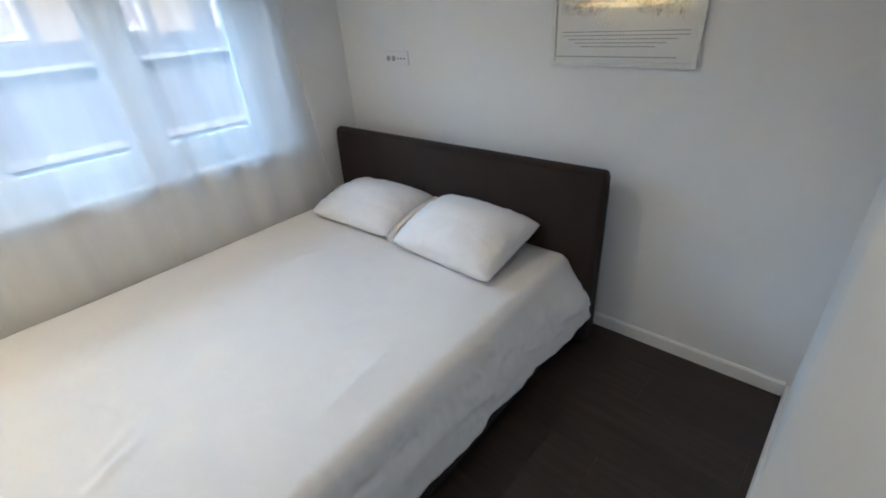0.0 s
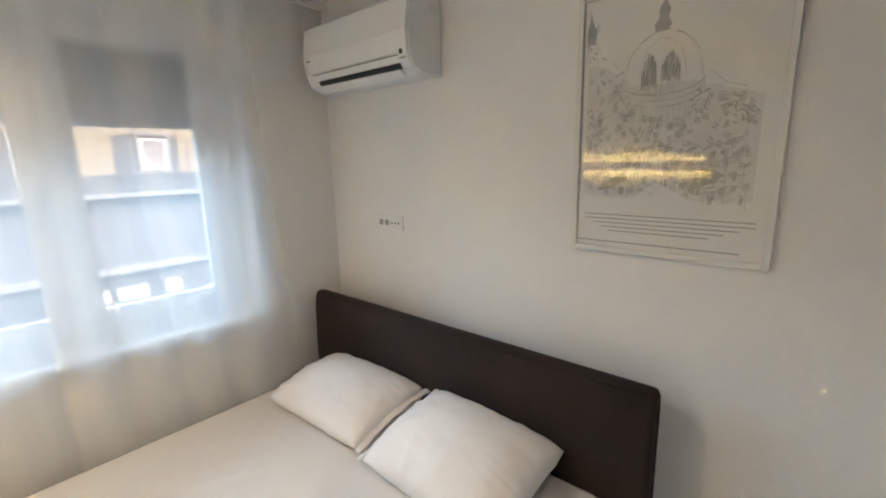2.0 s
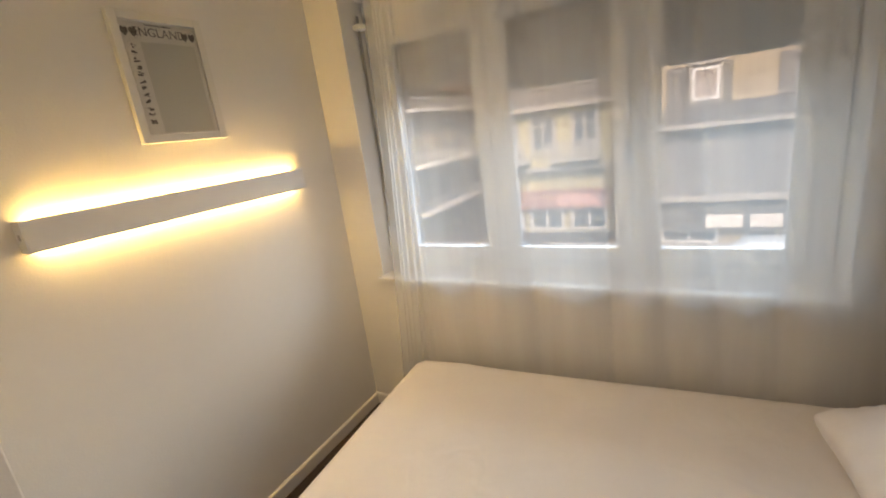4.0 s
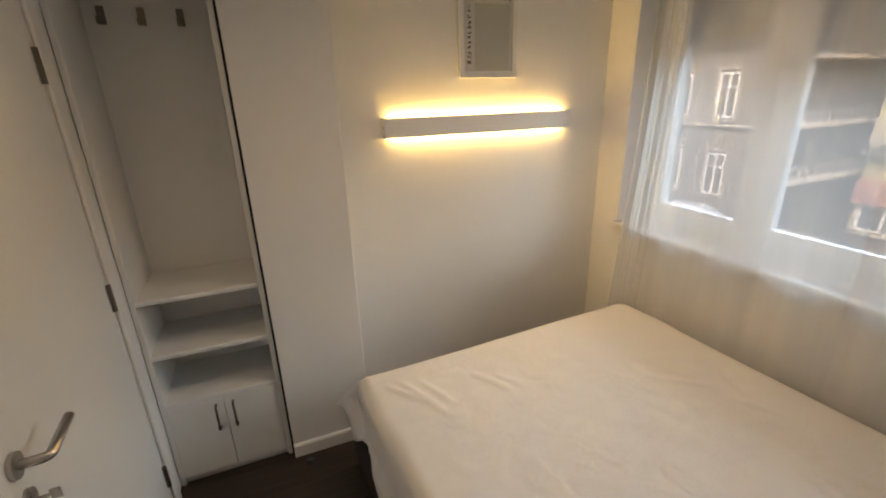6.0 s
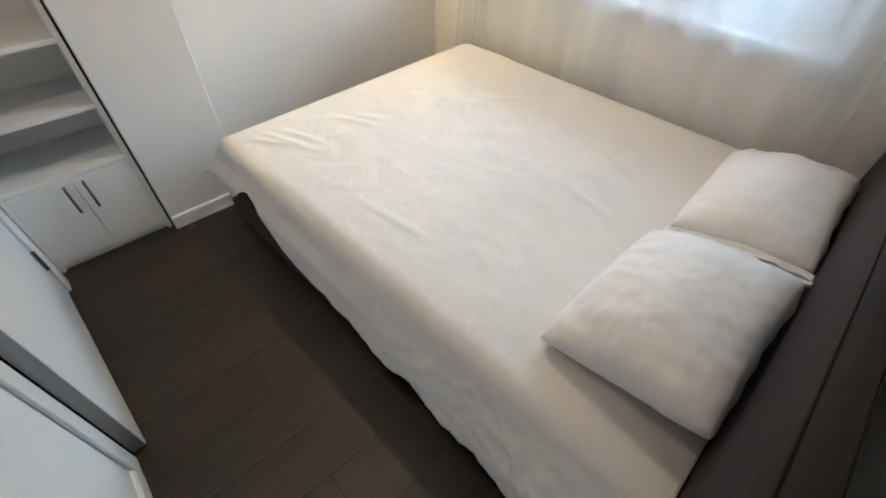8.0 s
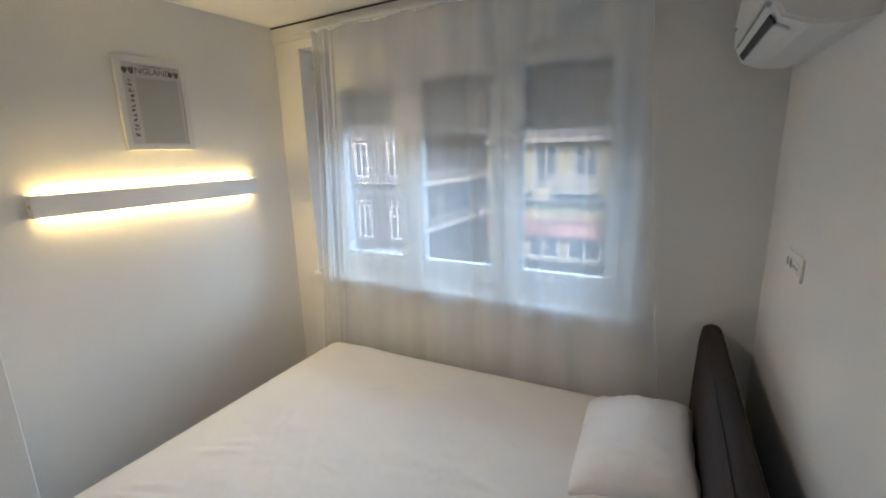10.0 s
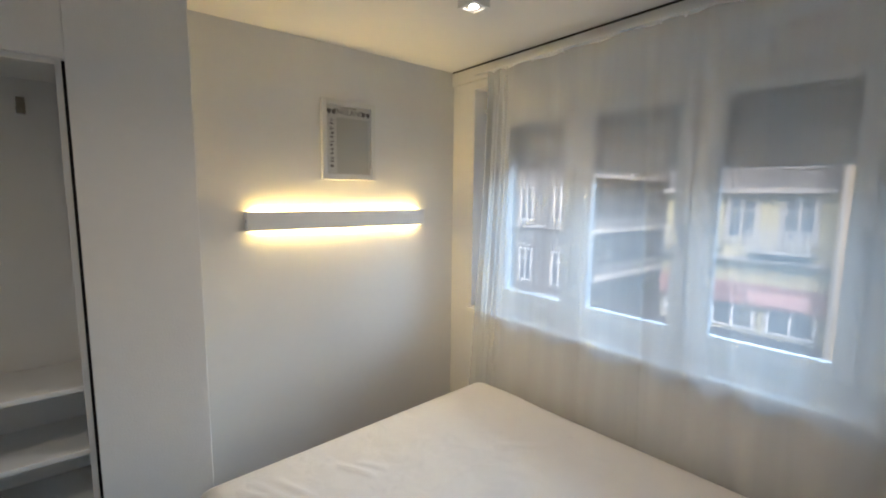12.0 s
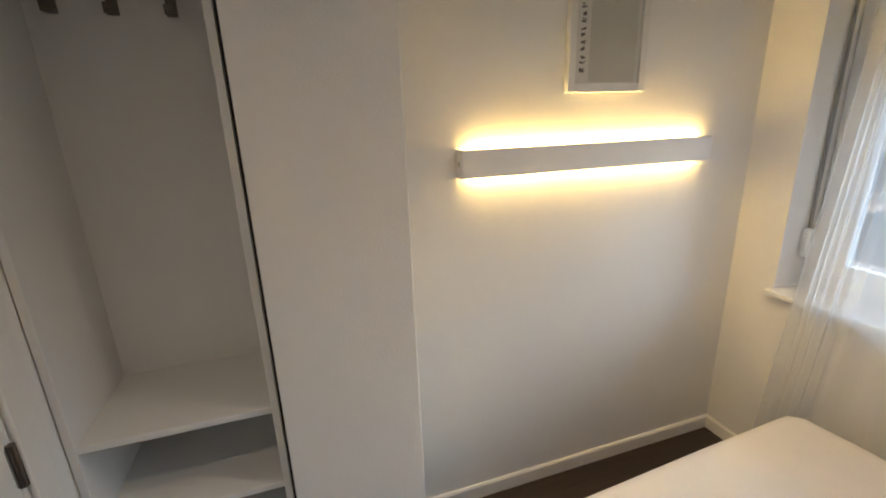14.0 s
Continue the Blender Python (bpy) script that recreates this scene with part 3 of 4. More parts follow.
                x = lim + math.log1p(math.exp((x - lim) * 120)) / 120 if x < lim + 0.1 else x
            row.append(bm.verts.new((x, y, z)))
        cols.append(row)
    for a, b in zip(cols, cols[1:]):
        for k in range(len(us) - 1):
            bm.faces.new((a[k], a[k + 1], b[k + 1], b[k]))
    bmesh.ops.recalc_face_normals(bm, faces=bm.faces[:])
    return bm


cover = part("bed_sheet", sheet(), M_SHEET, None, smooth=True)
tagged(cover, "white cotton bed sheet with light creases draped over the mattress", "bed sheet")
thick = cover.modifiers.new("thickness", "SOLIDIFY")
thick.thickness, thick.offset = 0.004, 1.0

askew(cover, BED_TURN)
askew(bed, BED_TURN)


def pillow(name, corners, puff, seed):
    """A stuffed pillow between four corner places with pinched tips, sagging seams and dents."""
    bm = bmesh.new()
    n = 52
    c00, c10, c11, c01 = [Vector(c) for c in corners]
    up = (c10 - c00).cross(c01 - c00).normalized()
    if up.z < 0:
        up = -up
    shells = {}
    for side in (1, -1):
        for i in range(n + 1):
            for j in range(n + 1):
                u, v = i / n, j / n
                rim = i in (0, n) or j in (0, n)
                if rim and side == -1:
                    shells[side, i, j] = shells[1, i, j]
                    continue
                p = (c00 * (1 - u) + c10 * u) * (1 - v) + (c01 * (1 - u) + c11 * u) * v
                centre = (c00 + c10 + c11 + c01) / 4
                su, sv = 4 * u * (1 - u), 4 * v * (1 - v)
                # sides draw in between the tips
                pull = 0.055 * (sv * (1 - su) + su * (1 - sv))
                p = p + (centre - p) * (pull + 0.055 * ((1 - su) * (1 - sv)) ** 3)
                h = (su * sv) ** 0.44
                h *= 1 + 0.09 * noise.noise((u * 3 + seed, v * 3, seed)) + 0.012 * noise.noise((u * 7, v * 7 + seed, 2))
                h += 0.07 * noise.noise((u * 13 + seed, v * 5, 7)) * (1 - su * sv) * min(1, su * sv * 8)
                # short gathers run in from the end seams
                ends = math.exp(-u * 9) + 0.6 * math.exp(-(1 - u) * 10)
                h += 0.20 * ends * abs(noise.noise((v * 11 + seed, u * 2.5, 3.3))) * min(1, su * sv * 10)
                lon = math.exp(-v * 10)
                h += 0.06 * lon * noise.noise((u * 12 + seed, v * 3, 9.1)) * min(1, su * sv * 10)
                fold = abs(noise.noise((u * 4 + v * 3 + seed, v * 5 - u * 2, 5.5)))
                h += 0.016 * max(0, 0.12 - fold) / 0.12 * min(1, su * sv * 4)
                if rim:
                    p = p + (centre - p) * 0.03 * noise.noise((u * 7 + seed, v * 7, 1.2))
                amount = puff * (0.62 if side == 1 else 0.38)
                shells[side, i, j] = bm.verts.new(p + up * side * h * amount + Vector((0, 0, 0.002 * noise.noise((u * 9, v * 9, seed)))))
    for side in (1, -1):
        for i in range(n):
            for j in range(n):
                q = [shells[side, i, j], shells[side, i + 1, j], shells[side, i + 1, j + 1], shells[side, i, j + 1]]
                bm.faces.new(q if side == 1 else q[::-1])
    bmesh.ops.recalc_face_normals(bm, faces=bm.faces[:])
    ob = part(name, bm, M_PILLOW, None, smooth=True)
    return ob


def open_end(ob, corners, at_far, seed, reach):
    """The loose double hem of the pillowcase past the stuffing, wavy and slightly agape."""
    c00, c10, c11, c01 = [Vector(c) for c in corners]
    a, b = (c10, c11) if at_far else (c00, c01)
    out = ((c10 - c00) if at_far else (c00 - c10)).normalized()
    out = (out + Vector((0, 0, -0.25))).normalized()
    centre = (c00 + c10 + c11 + c01) / 4
    bm = bmesh.new()
    n, m = 60, 6
    for layer in (1, -1):
        rows = []
        for j in range(n + 1):
            v = j / n
            sv = 4 * v * (1 - v)
            base = a + (b - a) * v
            base += (centre - base) * (0.055 * sv + 0.02)
            col = []
            for k in range(m + 1):
                f = k / m
                wave = noise.noise((v * 9 + seed, f * 1.2, layer * 0.7))
                gap = (0.004 + 0.010 * sv * f) * layer + 0.010 * f * wave
                col.append(bm.verts.new(base + out * reach * f * (0.8 + 0.35 * noise.noise((v * 6, seed, 1.0))) + Vector((0, 0, gap + 0.012 * sv * (1 - f) * layer))))
            rows.append(col)
        for r0, r1 in zip(rows, rows[1:]):
            for k in range(m):
                bm.faces.new((r0[k], r0[k + 1], r1[k + 1], r1[k]))
    bmesh.ops.recalc_face_normals(bm, faces=bm.faces[:])
    hem = part("hem", bm, M_PILLOW, ob, "loose open hem of the pillowcase", smooth=True)
    t = hem.modifiers.new("thickness", "SOLIDIFY")
    t.thickness = 0.002


PILLOW_A = ((0.222, 2.125, 0.528), (0.868, 2.180, 0.532), (0.842, 2.592, 0.612), (0.192, 2.548, 0.602))
PILLOW_B = ((0.918, 2.155, 0.535), (1.530, 2.170, 0.525), (1.520, 2.610, 0.625), (0.905, 2.595, 0.632))
p1 = pillow("pillow", PILLOW_A, 0.175, 1.0)
tagged(p1, "white cotton pillow with open hem leaning on the headboard", "pillow", "pillows on the bed")
open_end(p1, PILLOW_A, True, 2.0, 0.035)
p2 = pillow("pillow", PILLOW_B, 0.205, 5.0)
tagged(p2, "plump white cotton pillow with creased open end", "pillow", "pillows on the bed")
open_end(p2, PILLOW_B, False, 6.0, 0.028)

# ---------------------------------------------------------------- linear wall lamp
lamp = thing("wall_lamp", (0.85, 0.0, 1.5), "white linear up-and-down wall lamp glowing warm", "wall lamp")
LX0, LX1, LZ0, LZ1 = 0.293, 1.411, 1.455, 1.552
part("body", boxes((LX0, LX1, 0.026, 0.052, LZ0, LZ1), (LX0 + 0.01, LX1 - 0.01, 0.0, 0.026, LZ0 + 0.012, LZ1 - 0.012), bevel=0.0015, seg=1), M_PLASTIC, lamp)
part("end_cap", boxes((LX1, LX1 + 0.004, 0.0, 0.052, LZ0, LZ1), bevel=0.001, seg=1), M_PLASTIC, lamp)
part("end_cap", boxes((LX0 - 0.004, LX0, 0.0, 0.052, LZ0, LZ1), bevel=0.001, seg=1), M_PLASTIC, lamp)
part("end_screw", boxes((LX1 + 0.004, LX1 + 0.006, 0.020, 0.034, LZ0 + 0.04, LZ0 + 0.058), bevel=0.001, seg=1), M_STEEL, lamp)
part("led_strip", boxes((LX0 + 0.03, LX1 - 0.03, 0.006, 0.024, LZ1 - 0.012, LZ1 - 0.008)), M_LED, lamp, "warm glowing LED strip")
part("led_strip", boxes((LX0 + 0.03, LX1 - 0.03, 0.006, 0.024, LZ0 + 0.008, LZ0 + 0.012)), M_LED, lamp, "warm glowing LED strip")

# ---------------------------------------------------------------- ceiling spots, the door-side one an added fill
for sx, sy, power in SPOTS_AND_FILL:
    sp = thing("ceiling_spot", (sx, sy, H), "white cube ceiling spotlight switched on; the door-side copy is an added fill", "ceiling light", "ceiling spots")
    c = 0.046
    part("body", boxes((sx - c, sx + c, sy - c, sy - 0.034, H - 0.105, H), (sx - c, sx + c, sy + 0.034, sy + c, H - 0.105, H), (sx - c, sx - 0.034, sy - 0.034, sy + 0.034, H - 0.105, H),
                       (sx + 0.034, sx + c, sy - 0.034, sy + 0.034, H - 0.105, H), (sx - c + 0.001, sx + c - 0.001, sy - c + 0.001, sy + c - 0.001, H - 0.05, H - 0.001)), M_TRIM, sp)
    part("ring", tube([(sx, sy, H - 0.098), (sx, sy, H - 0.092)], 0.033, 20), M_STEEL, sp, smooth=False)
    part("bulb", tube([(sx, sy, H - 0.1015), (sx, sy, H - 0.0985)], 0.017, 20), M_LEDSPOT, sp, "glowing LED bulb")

# ---------------------------------------------------------------- door
door_frame = thing("door_frame", (W, 0.93, 0), "white door lining with moulded architrave", "door frame", kind="structure")


def architrave(y0, y1, z0, z1):
    return (W - 0.014, W - 0.001, y0, y1, z0, z1)


AW = 0.070
part("architrave", boxes(architrave(DOOR_Y1 - 0.002, DOOR_Y1 + AW, 0, DOOR_Z + AW), bevel=0.005), M_TRIM, door_frame)
part("architrave", boxes(architrave(DOOR_Y0 - AW, DOOR_Y0 + 0.002, 0, DOOR_Z + AW), bevel=0.005), M_TRIM, door_frame)
part("architrave", boxes(architrave(DOOR_Y0 + 0.002, DOOR_Y1 - 0.002, DOOR_Z - 0.002, DOOR_Z + AW), bevel=0.005), M_TRIM, door_frame)
part("jamb", boxes((W, W + 0.14, DOOR_Y1 - 0.016, DOOR_Y1, 0, DOOR_Z), (W + 0.050, W + 0.14, DOOR_Y1 - 0.030, DOOR_Y1 - 0.016, 0, DOOR_Z), bevel=0.002, seg=1), M_TRIM, door_frame)
part("jamb", boxes((W, W + 0.14, DOOR_Y0, DOOR_Y0 + 0.016, 0, DOOR_Z), (W + 0.050, W + 0.14, DOOR_Y0 + 0.016, DOOR_Y0 + 0.030, 0, DOOR_Z), bevel=0.002, seg=1), M_TRIM, door_frame)
part("jamb", boxes((W, W + 0.14, DOOR_Y0 + 0.016, DOOR_Y1 - 0.016, DOOR_Z - 0.016, DOOR_Z), bevel=0.002, seg=1), M_TRIM, door_frame)
part("rubber_seal", boxes((W + 0.044, W + 0.050, DOOR_Y1 - 0.028, DOOR_Y1 - 0.018, 0, DOOR_Z - 0.02)), M_DARKPLASTIC, door_frame)

HY = DOOR_Y0 + 0.018
LEAF_W = DOOR_Y1 - 0.016 - HY - 0.004
door = thing("door_1", (W, HY, 0), "white flush interior door standing slightly ajar", "door", kind="structure")
LT = 0.042
leaf = part("leaf", boxes((W + 0.0, W + LT, HY, HY + LEAF_W, 0.008, DOOR_Z - 0.020), bevel=0.0015, seg=1), M_DOOR, door)
part("edge_band", boxes((W + 0.002, W + LT - 0.002, HY + LEAF_W, HY + LEAF_W + 0.0015, 0.010, DOOR_Z - 0.022)), M_DARKMETAL, leaf, "grey edge band")
lk = HY + LEAF_W
HZ = 1.04
part("lock_plate", extruded([(W + LT / 2 + u, HZ - 0.055 + v) for u, v in rounded(0.020, 0.235, 0.0098)], "y", lk + 0.0015, lk + 0.0035), M_STEEL, leaf)
part("latch", boxes((W + LT / 2 - 0.006, W + LT / 2 + 0.006, lk + 0.003, lk + 0.012, HZ - 0.018, HZ + 0.018), bevel=0.002), M_STEEL, leaf)
part("bolt_slot", boxes((W + LT / 2 - 0.005, W + LT / 2 + 0.005, lk + 0.0035, lk + 0.0042, HZ - 0.115, HZ - 0.085)), M_DARKPLASTIC, leaf)
hy = lk - 0.060
handle = part("door_handle", tube([(W - 0.001, hy, HZ), (W - 0.009, hy, HZ)], 0.026, 24), M_STEEL, leaf, "brushed steel lever handle")
part("lever", tube([(W - 0.008, hy, HZ), (W - 0.045, hy, HZ), (W - 0.052, hy - 0.003, HZ), (W - 0.056, hy - 0.010, HZ), (W - 0.056, hy - 0.125, HZ)], 0.0098, 14), M_STEEL, handle, smooth=True)
rose = part("key_rose", tube([(W - 0.001, hy, HZ - 0.085), (W - 0.008, hy, HZ - 0.085)], 0.025, 24), M_STEEL, leaf)
part("key", boxes((W - 0.034, W - 0.008, hy - 0.0015, hy + 0.0015, HZ - 0.089, HZ - 0.081), (W - 0.052, W - 0.034, hy - 0.0015, hy + 0.0015, HZ - 0.097, HZ - 0.073), bevel=0.001, seg=1), M_STEEL, rose)
part("cylinder", boxes((W - 0.011, W - 0.008, hy - 0.006, hy + 0.006, HZ - 0.100, HZ - 0.070), bevel=0.001, seg=1), M_DARKMETAL, rose)
for z in (0.21, 1.02, 1.77):
    hinge = part("hinge", tube([(W - 0.006, HY - 0.002, z - 0.05), (W - 0.006, HY - 0.002, z + 0.05)], 0.0085, 12), M_BRONZE, door_frame)
    part("hinge_leaf", boxes((W - 0.0025, W - 0.0005, HY + 0.002, HY + 0.010, z - 0.045, z + 0.045)), M_DARKMETAL, leaf)
bpy.context.view_layer.update()
door.rotation_euler = (0, 0, radians(3.4))

switch = thing("light_switch", (W, 1.576, 1.09), "white square light switch with two rockers beside the door", "light switch")
part("plate", boxes((W - 0.012, W - 0.0005, 1.535, 1.617, 1.050, 1.132), bevel=0.003), M_PLASTIC, switch)
for y0, y1 in ((1.541, 1.5755), (1.5765, 1.611)):
    part("rocker", boxes((W - 0.0175, W - 0.012, y0, y1, 1.057, 1.125), bevel=0.002), M_PLASTIC, switch)

# ---------------------------------------------------------------- wardrobe niche
NX0, NX1 = PIER_X1 + 0.010, W - 0.004
ward = thing("wardrobe_niche", (2.3, 0.2, 0), "white open wardrobe niche with shelves and coat hooks", "wardrobe")
P = 0.019
part("side_panel", boxes((NX0, NX0 + P, 0.006, NICHE_Y, 0.0, 2.10), bevel=0.001, seg=1), M_LAM, ward)
part("side_panel", boxes((NX1 - P, NX1, 0.006, NICHE_Y, 0.0, 2.10), bevel=0.001, seg=1), M_LAM, ward)
part("back_panel", boxes((NX0 + P, NX1 - P, 0.006, 0.014, 0.0, 2.08)), M_LAM, ward)
part("top_panel", boxes((NX0 + P, NX1 - P, 0.006, NICHE_Y, 2.08, 2.10), bevel=0.001, seg=1), M_LAM, ward)
part("plinth", boxes((NX0 + P, NX1 - P, 0.30, NICHE_Y - 0.018, 0.0, 0.035)), M_LAM, ward)
part("shelf", boxes((NX0 + P, NX1 - P, 0.014, NICHE_Y - 0.004, 0.905, 0.924), bevel=0.001, seg=1), M_LAM, ward)
part("shelf", boxes((NX0 + P, NX1 - P, 0.014, NICHE_Y - 0.004, 0.654, 0.673), bevel=0.001, seg=1), M_LAM, ward)
part("shelf", boxes((NX0 + P, NX1 - P, 0.014, NICHE_Y - 0.002, 0.417, 0.436), bevel=0.001, seg=1), M_LAM, ward)
mid = (NX0 + NX1) / 2
for x0, x1, hx in ((NX0 + P + 0.001, mid - 0.0015, mid - 0.035), (mid + 0.0015, NX1 - P - 0.001, mid + 0.035)):
    cd = part("cabinet_door", boxes((x0, x1, NICHE_Y - 0.018, NICHE_Y, 0.038, 0.415), bevel=0.001, seg=1), M_LAM, ward)
    part("handle", tube([(hx, NICHE_Y, 0.385), (hx, NICHE_Y + 0.022, 0.385), (hx, NICHE_Y + 0.026, 0.381), (hx, NICHE_Y + 0.026, 0.269), (hx, NICHE_Y + 0.022, 0.265), (hx, NICHE_Y, 0.265)], 0.005, 10), M_BRONZE, cd, "slim dark metal bar handle", smooth=True)
for hx in (2.22, 2.355, 2.487):
    hk = part("coat_hook", boxes((hx - 0.013, hx + 0.013, 0.014, 0.020, 1.945, 2.010), bevel=0.002), M_BRONZE, ward, "dark metal coat hook")
    part("prong", boxes((hx - 0.013, hx + 0.013, 0.020, 0.050, 1.945, 1.953), (hx - 0.013, hx + 0.013, 0.044, 0.050, 1.953, 1.970), bevel=0.0015, seg=1), M_BRONZE, hk)
# solid black filler painted for the shade of the open gap
structure("gap_shade_strip", boxes((PIER_X1, NX0, 0.0, PIER_Y - 0.05, 0.0, 2.10)), M_BLACK, "black strip painting the shade in the gap between pier and wardrobe", "trim")
structure("niche_soffit", boxes((PIER_X1, W, 0.0, PIER_Y, 2.10, H)), M_WALL, "white boxed-in soffit above the wardrobe niche", "wall")

# ---------------------------------------------------------------- air conditioner
ac = thing("air_conditioner", (0.43, L, 1.93), "white wall-mounted split air conditioner", "air conditioner")
AX0, AX1 = 0.055, 0.780
prof = [(L, 1.955), (L, 2.245), (L - 0.02, 2.255), (L - 0.165, 2.252), (L - 0.190, 2.235), (L - 0.205, 2.11), (L - 0.200, 2.02), (L - 0.180, 1.975), (L - 0.120, 1.950), (L - 0.05, 1.945)]
bm = extruded(prof, "x", AX0, AX1)
bmesh.ops.bevel(bm, geom=[e for e in bm.edges if abs(e.verts[0].co.x - e.verts[1].co.x) < 1e-5], offset=0.008, segments=3, affect="EDGES")
part("housing", bm, M_PLASTIC, ac, smooth=False)
part("front_panel", extruded([(L - 0.2075, 2.11), (L - 0.193, 2.232), (L - 0.196, 2.234), (L - 0.211, 2.11), (L - 0.2065, 2.03), (L - 0.203, 2.03)], "x", AX0 + 0.004, AX1 - 0.004), M_PLASTIC, ac)
part("air_slot", extruded([(L - 0.198, 1.990), (L - 0.184, 1.970), (L - 0.181, 1.972), (L - 0.194, 1.993)], "x", AX0 + 0.10, AX1 - 0.055), M_BLACK, ac, "black strip standing for the dark inside the air outlet slot")
part("louvre", extruded([(L - 0.186, 1.972), (L - 0.152, 1.954), (L - 0.150, 1.958), (L - 0.182, 1.976)], "x", AX0 + 0.06, AX1 - 0.07), M_PLASTIC, ac)
part("panel_seam", extruded([(L - 0.2055, 2.0250), (L - 0.1990, 2.0250), (L - 0.1990, 2.0215), (L - 0.2055, 2.0215)], "x", AX0 + 0.06, AX1 - 0.06), M_INK, ac, "thin seam below the front panel")
for k in range(3):
    part("status_mark", boxes((AX1 - 0.050 + 0.012 * k, AX1 - 0.044 + 0.012 * k, L - 0.2055, L - 0.199, 2.008, 2.012)), M_INK, ac)
part("indicator", boxes((AX1 - 0.045, AX1 - 0.030, L - 0.2085, L - 0.204, 2.025, 2.042)), M_DARKPLASTIC, ac)
part("logo_mark", boxes((AX0 + 0.03, AX0 + 0.055, L - 0.2125, L - 0.207, 2.085, 2.092)), M_INK, ac)
part("rating_label", boxes((AX1 - 0.0005, AX1 + 0.0008, L - 0.075, L - 0.025, 2.19, 2.225)), M_PAPER, ac)

askew(ac)

# ---------------------------------------------------------------- socket strip
sk = thing("socket_strip", (0.405, L, 1.30), "white strip with two power sockets and switches", "socket")
part("plate", boxes((0.308, 0.502, L - 0.009, L - 0.0005, 1.262, 1.338), bevel=0.003), M_PLASTIC, sk)
for cx in (0.345, 0.388):
    s = part("socket", tube([(cx, L - 0.009, 1.30), (cx, L - 0.0115, 1.30)], 0.0185, 20), M_PLASTIC, sk)
    part("recess", tube([(cx, L - 0.0115, 1.30), (cx, L - 0.0119, 1.30)], 0.0155, 20), M_INK, s)
for cx in (0.425, 0.450, 0.475):
    part("switch_module", boxes((cx - 0.010, cx + 0.010, L - 0.0125, L - 0.009, 1.282, 1.318), bevel=0.001, seg=1), M_PLASTIC, sk)
    part("mark", boxes((cx - 0.005, cx + 0.005, L - 0.0129, L - 0.0125, 1.296, 1.304)), M_DARKPLASTIC, sk)

askew(sk)


# ---------------------------------------------------------------- pictures
def picture(name, label, axis, a0, a1, z0, z1, wall, sign, rim, depth, mat_frame):
    """A framed picture flat on a wall; the wall's plane is wall, and sign points into the room."""
    pic = thing(name, (((a0 + a1) / 2, wall, z0) if axis == "x" else (wall, (a0 + a1) / 2, z0)), label, "picture", "", "")

    def b(u0, u1, w0, w1, d0, d1):
        p, q = sorted((wall + sign * d0, wall + sign * d1))
        return (u0, u1, p, q, w0, w1) if axis == "x" else (p, q, u0, u1, w0, w1)
    part("frame", boxes(b(a0, a0 + rim, z0, z1, 0.001, depth), b(a1 - rim, a1, z0, z1, 0.001, depth), b(a0 + rim, a1 - rim, z0, z0 + rim, 0.001, depth), b(a0 + rim, a1 - rim, z1 - rim, z1, 0.001, depth), bevel=0.0015, seg=1), mat_frame, pic)
    part("print", boxes(b(a0 + rim, a1 - rim, z0 + rim, z1 - rim, 0.002, depth - 0.010)), M_PAPER, pic)
    g = part("glass", boxes(b(a0 + rim, a1 - rim, z0 + rim, z1 - rim, depth - 0.006, depth - 0.004)), M_PICGLASS, pic)
    g.visible_shadow = False
    return pic, b


def text_mesh(body, size, m, name, mat, parent):
    """Built-in font lettering as a thin mesh."""
    cu = bpy.data.curves.new(name, "FONT")
    cu.body, cu.size, cu.extrude, cu.align_x, cu.align_y = body, size, 0.0002, "CENTER", "CENTER"
    tmp = new(name, cu)
    bpy.context.view_layer.update()
    me = bpy.data.meshes.new_from_object(tmp.evaluated_get(bpy.context.evaluated_depsgraph_get()))
    bpy.data.objects.remove(tmp)
    me.transform(m)
    me.materials.clear()
    me.materials.append(mat)
    ob = new(name, me)
    ob.parent = parent
    ob.matrix_parent_inverse = parent.matrix_world.inverted()
    return ob


def stroke(bm, u0, v0, u1, v1, w, place):
    """A flat pen stroke of width w from (u0, v0) to (u1, v1) on the print."""
    d = Vector((u1 - u0, v1 - v0))
    if d.length < 1e-6:
        return
    n = Vector((-d.y, d.x)).normalized() * w / 2
    bm.faces.new([bm.verts.new(place(u, v)) for u, v in ((u0 + n.x, v0 + n.y), (u1 + n.x, v1 + n.y), (u1 - n.x, v1 - n.y), (u0 - n.x, v0 - n.y))])


def patch(bm, pts, place):
    bm.faces.new([bm.verts.new(place(u, v)) for u, v in pts])


# the large cathedral drawing on the headboard wall
PX0, PX1, PZ0_, PZ1_ = 1.395, 1.978, 1.288, 2.128
poster, pb = picture("poster", "framed line drawing of a domed cathedral over rooftops", "x", PX0, PX1, PZ0_, PZ1_, L, -1, 0.018, 0.022, M_FRAMEW)
rnd = random.Random(11)


def on_poster(u, v, lift=0.0126):
    return (PX0 + 0.02 + u * (PX1 - PX0 - 0.04), L - lift, PZ0_ + 0.02 + v * (PZ1_ - PZ0_ - 0.04))


pale, line = bmesh.new(), bmesh.new()


def shade(pts, lift=0.0124):
    bm = bmesh.new()
    patch(bm, pts, lambda u, v: on_poster(u, v, lift))
    part("shading", bm, M_INKPALE2, poster)


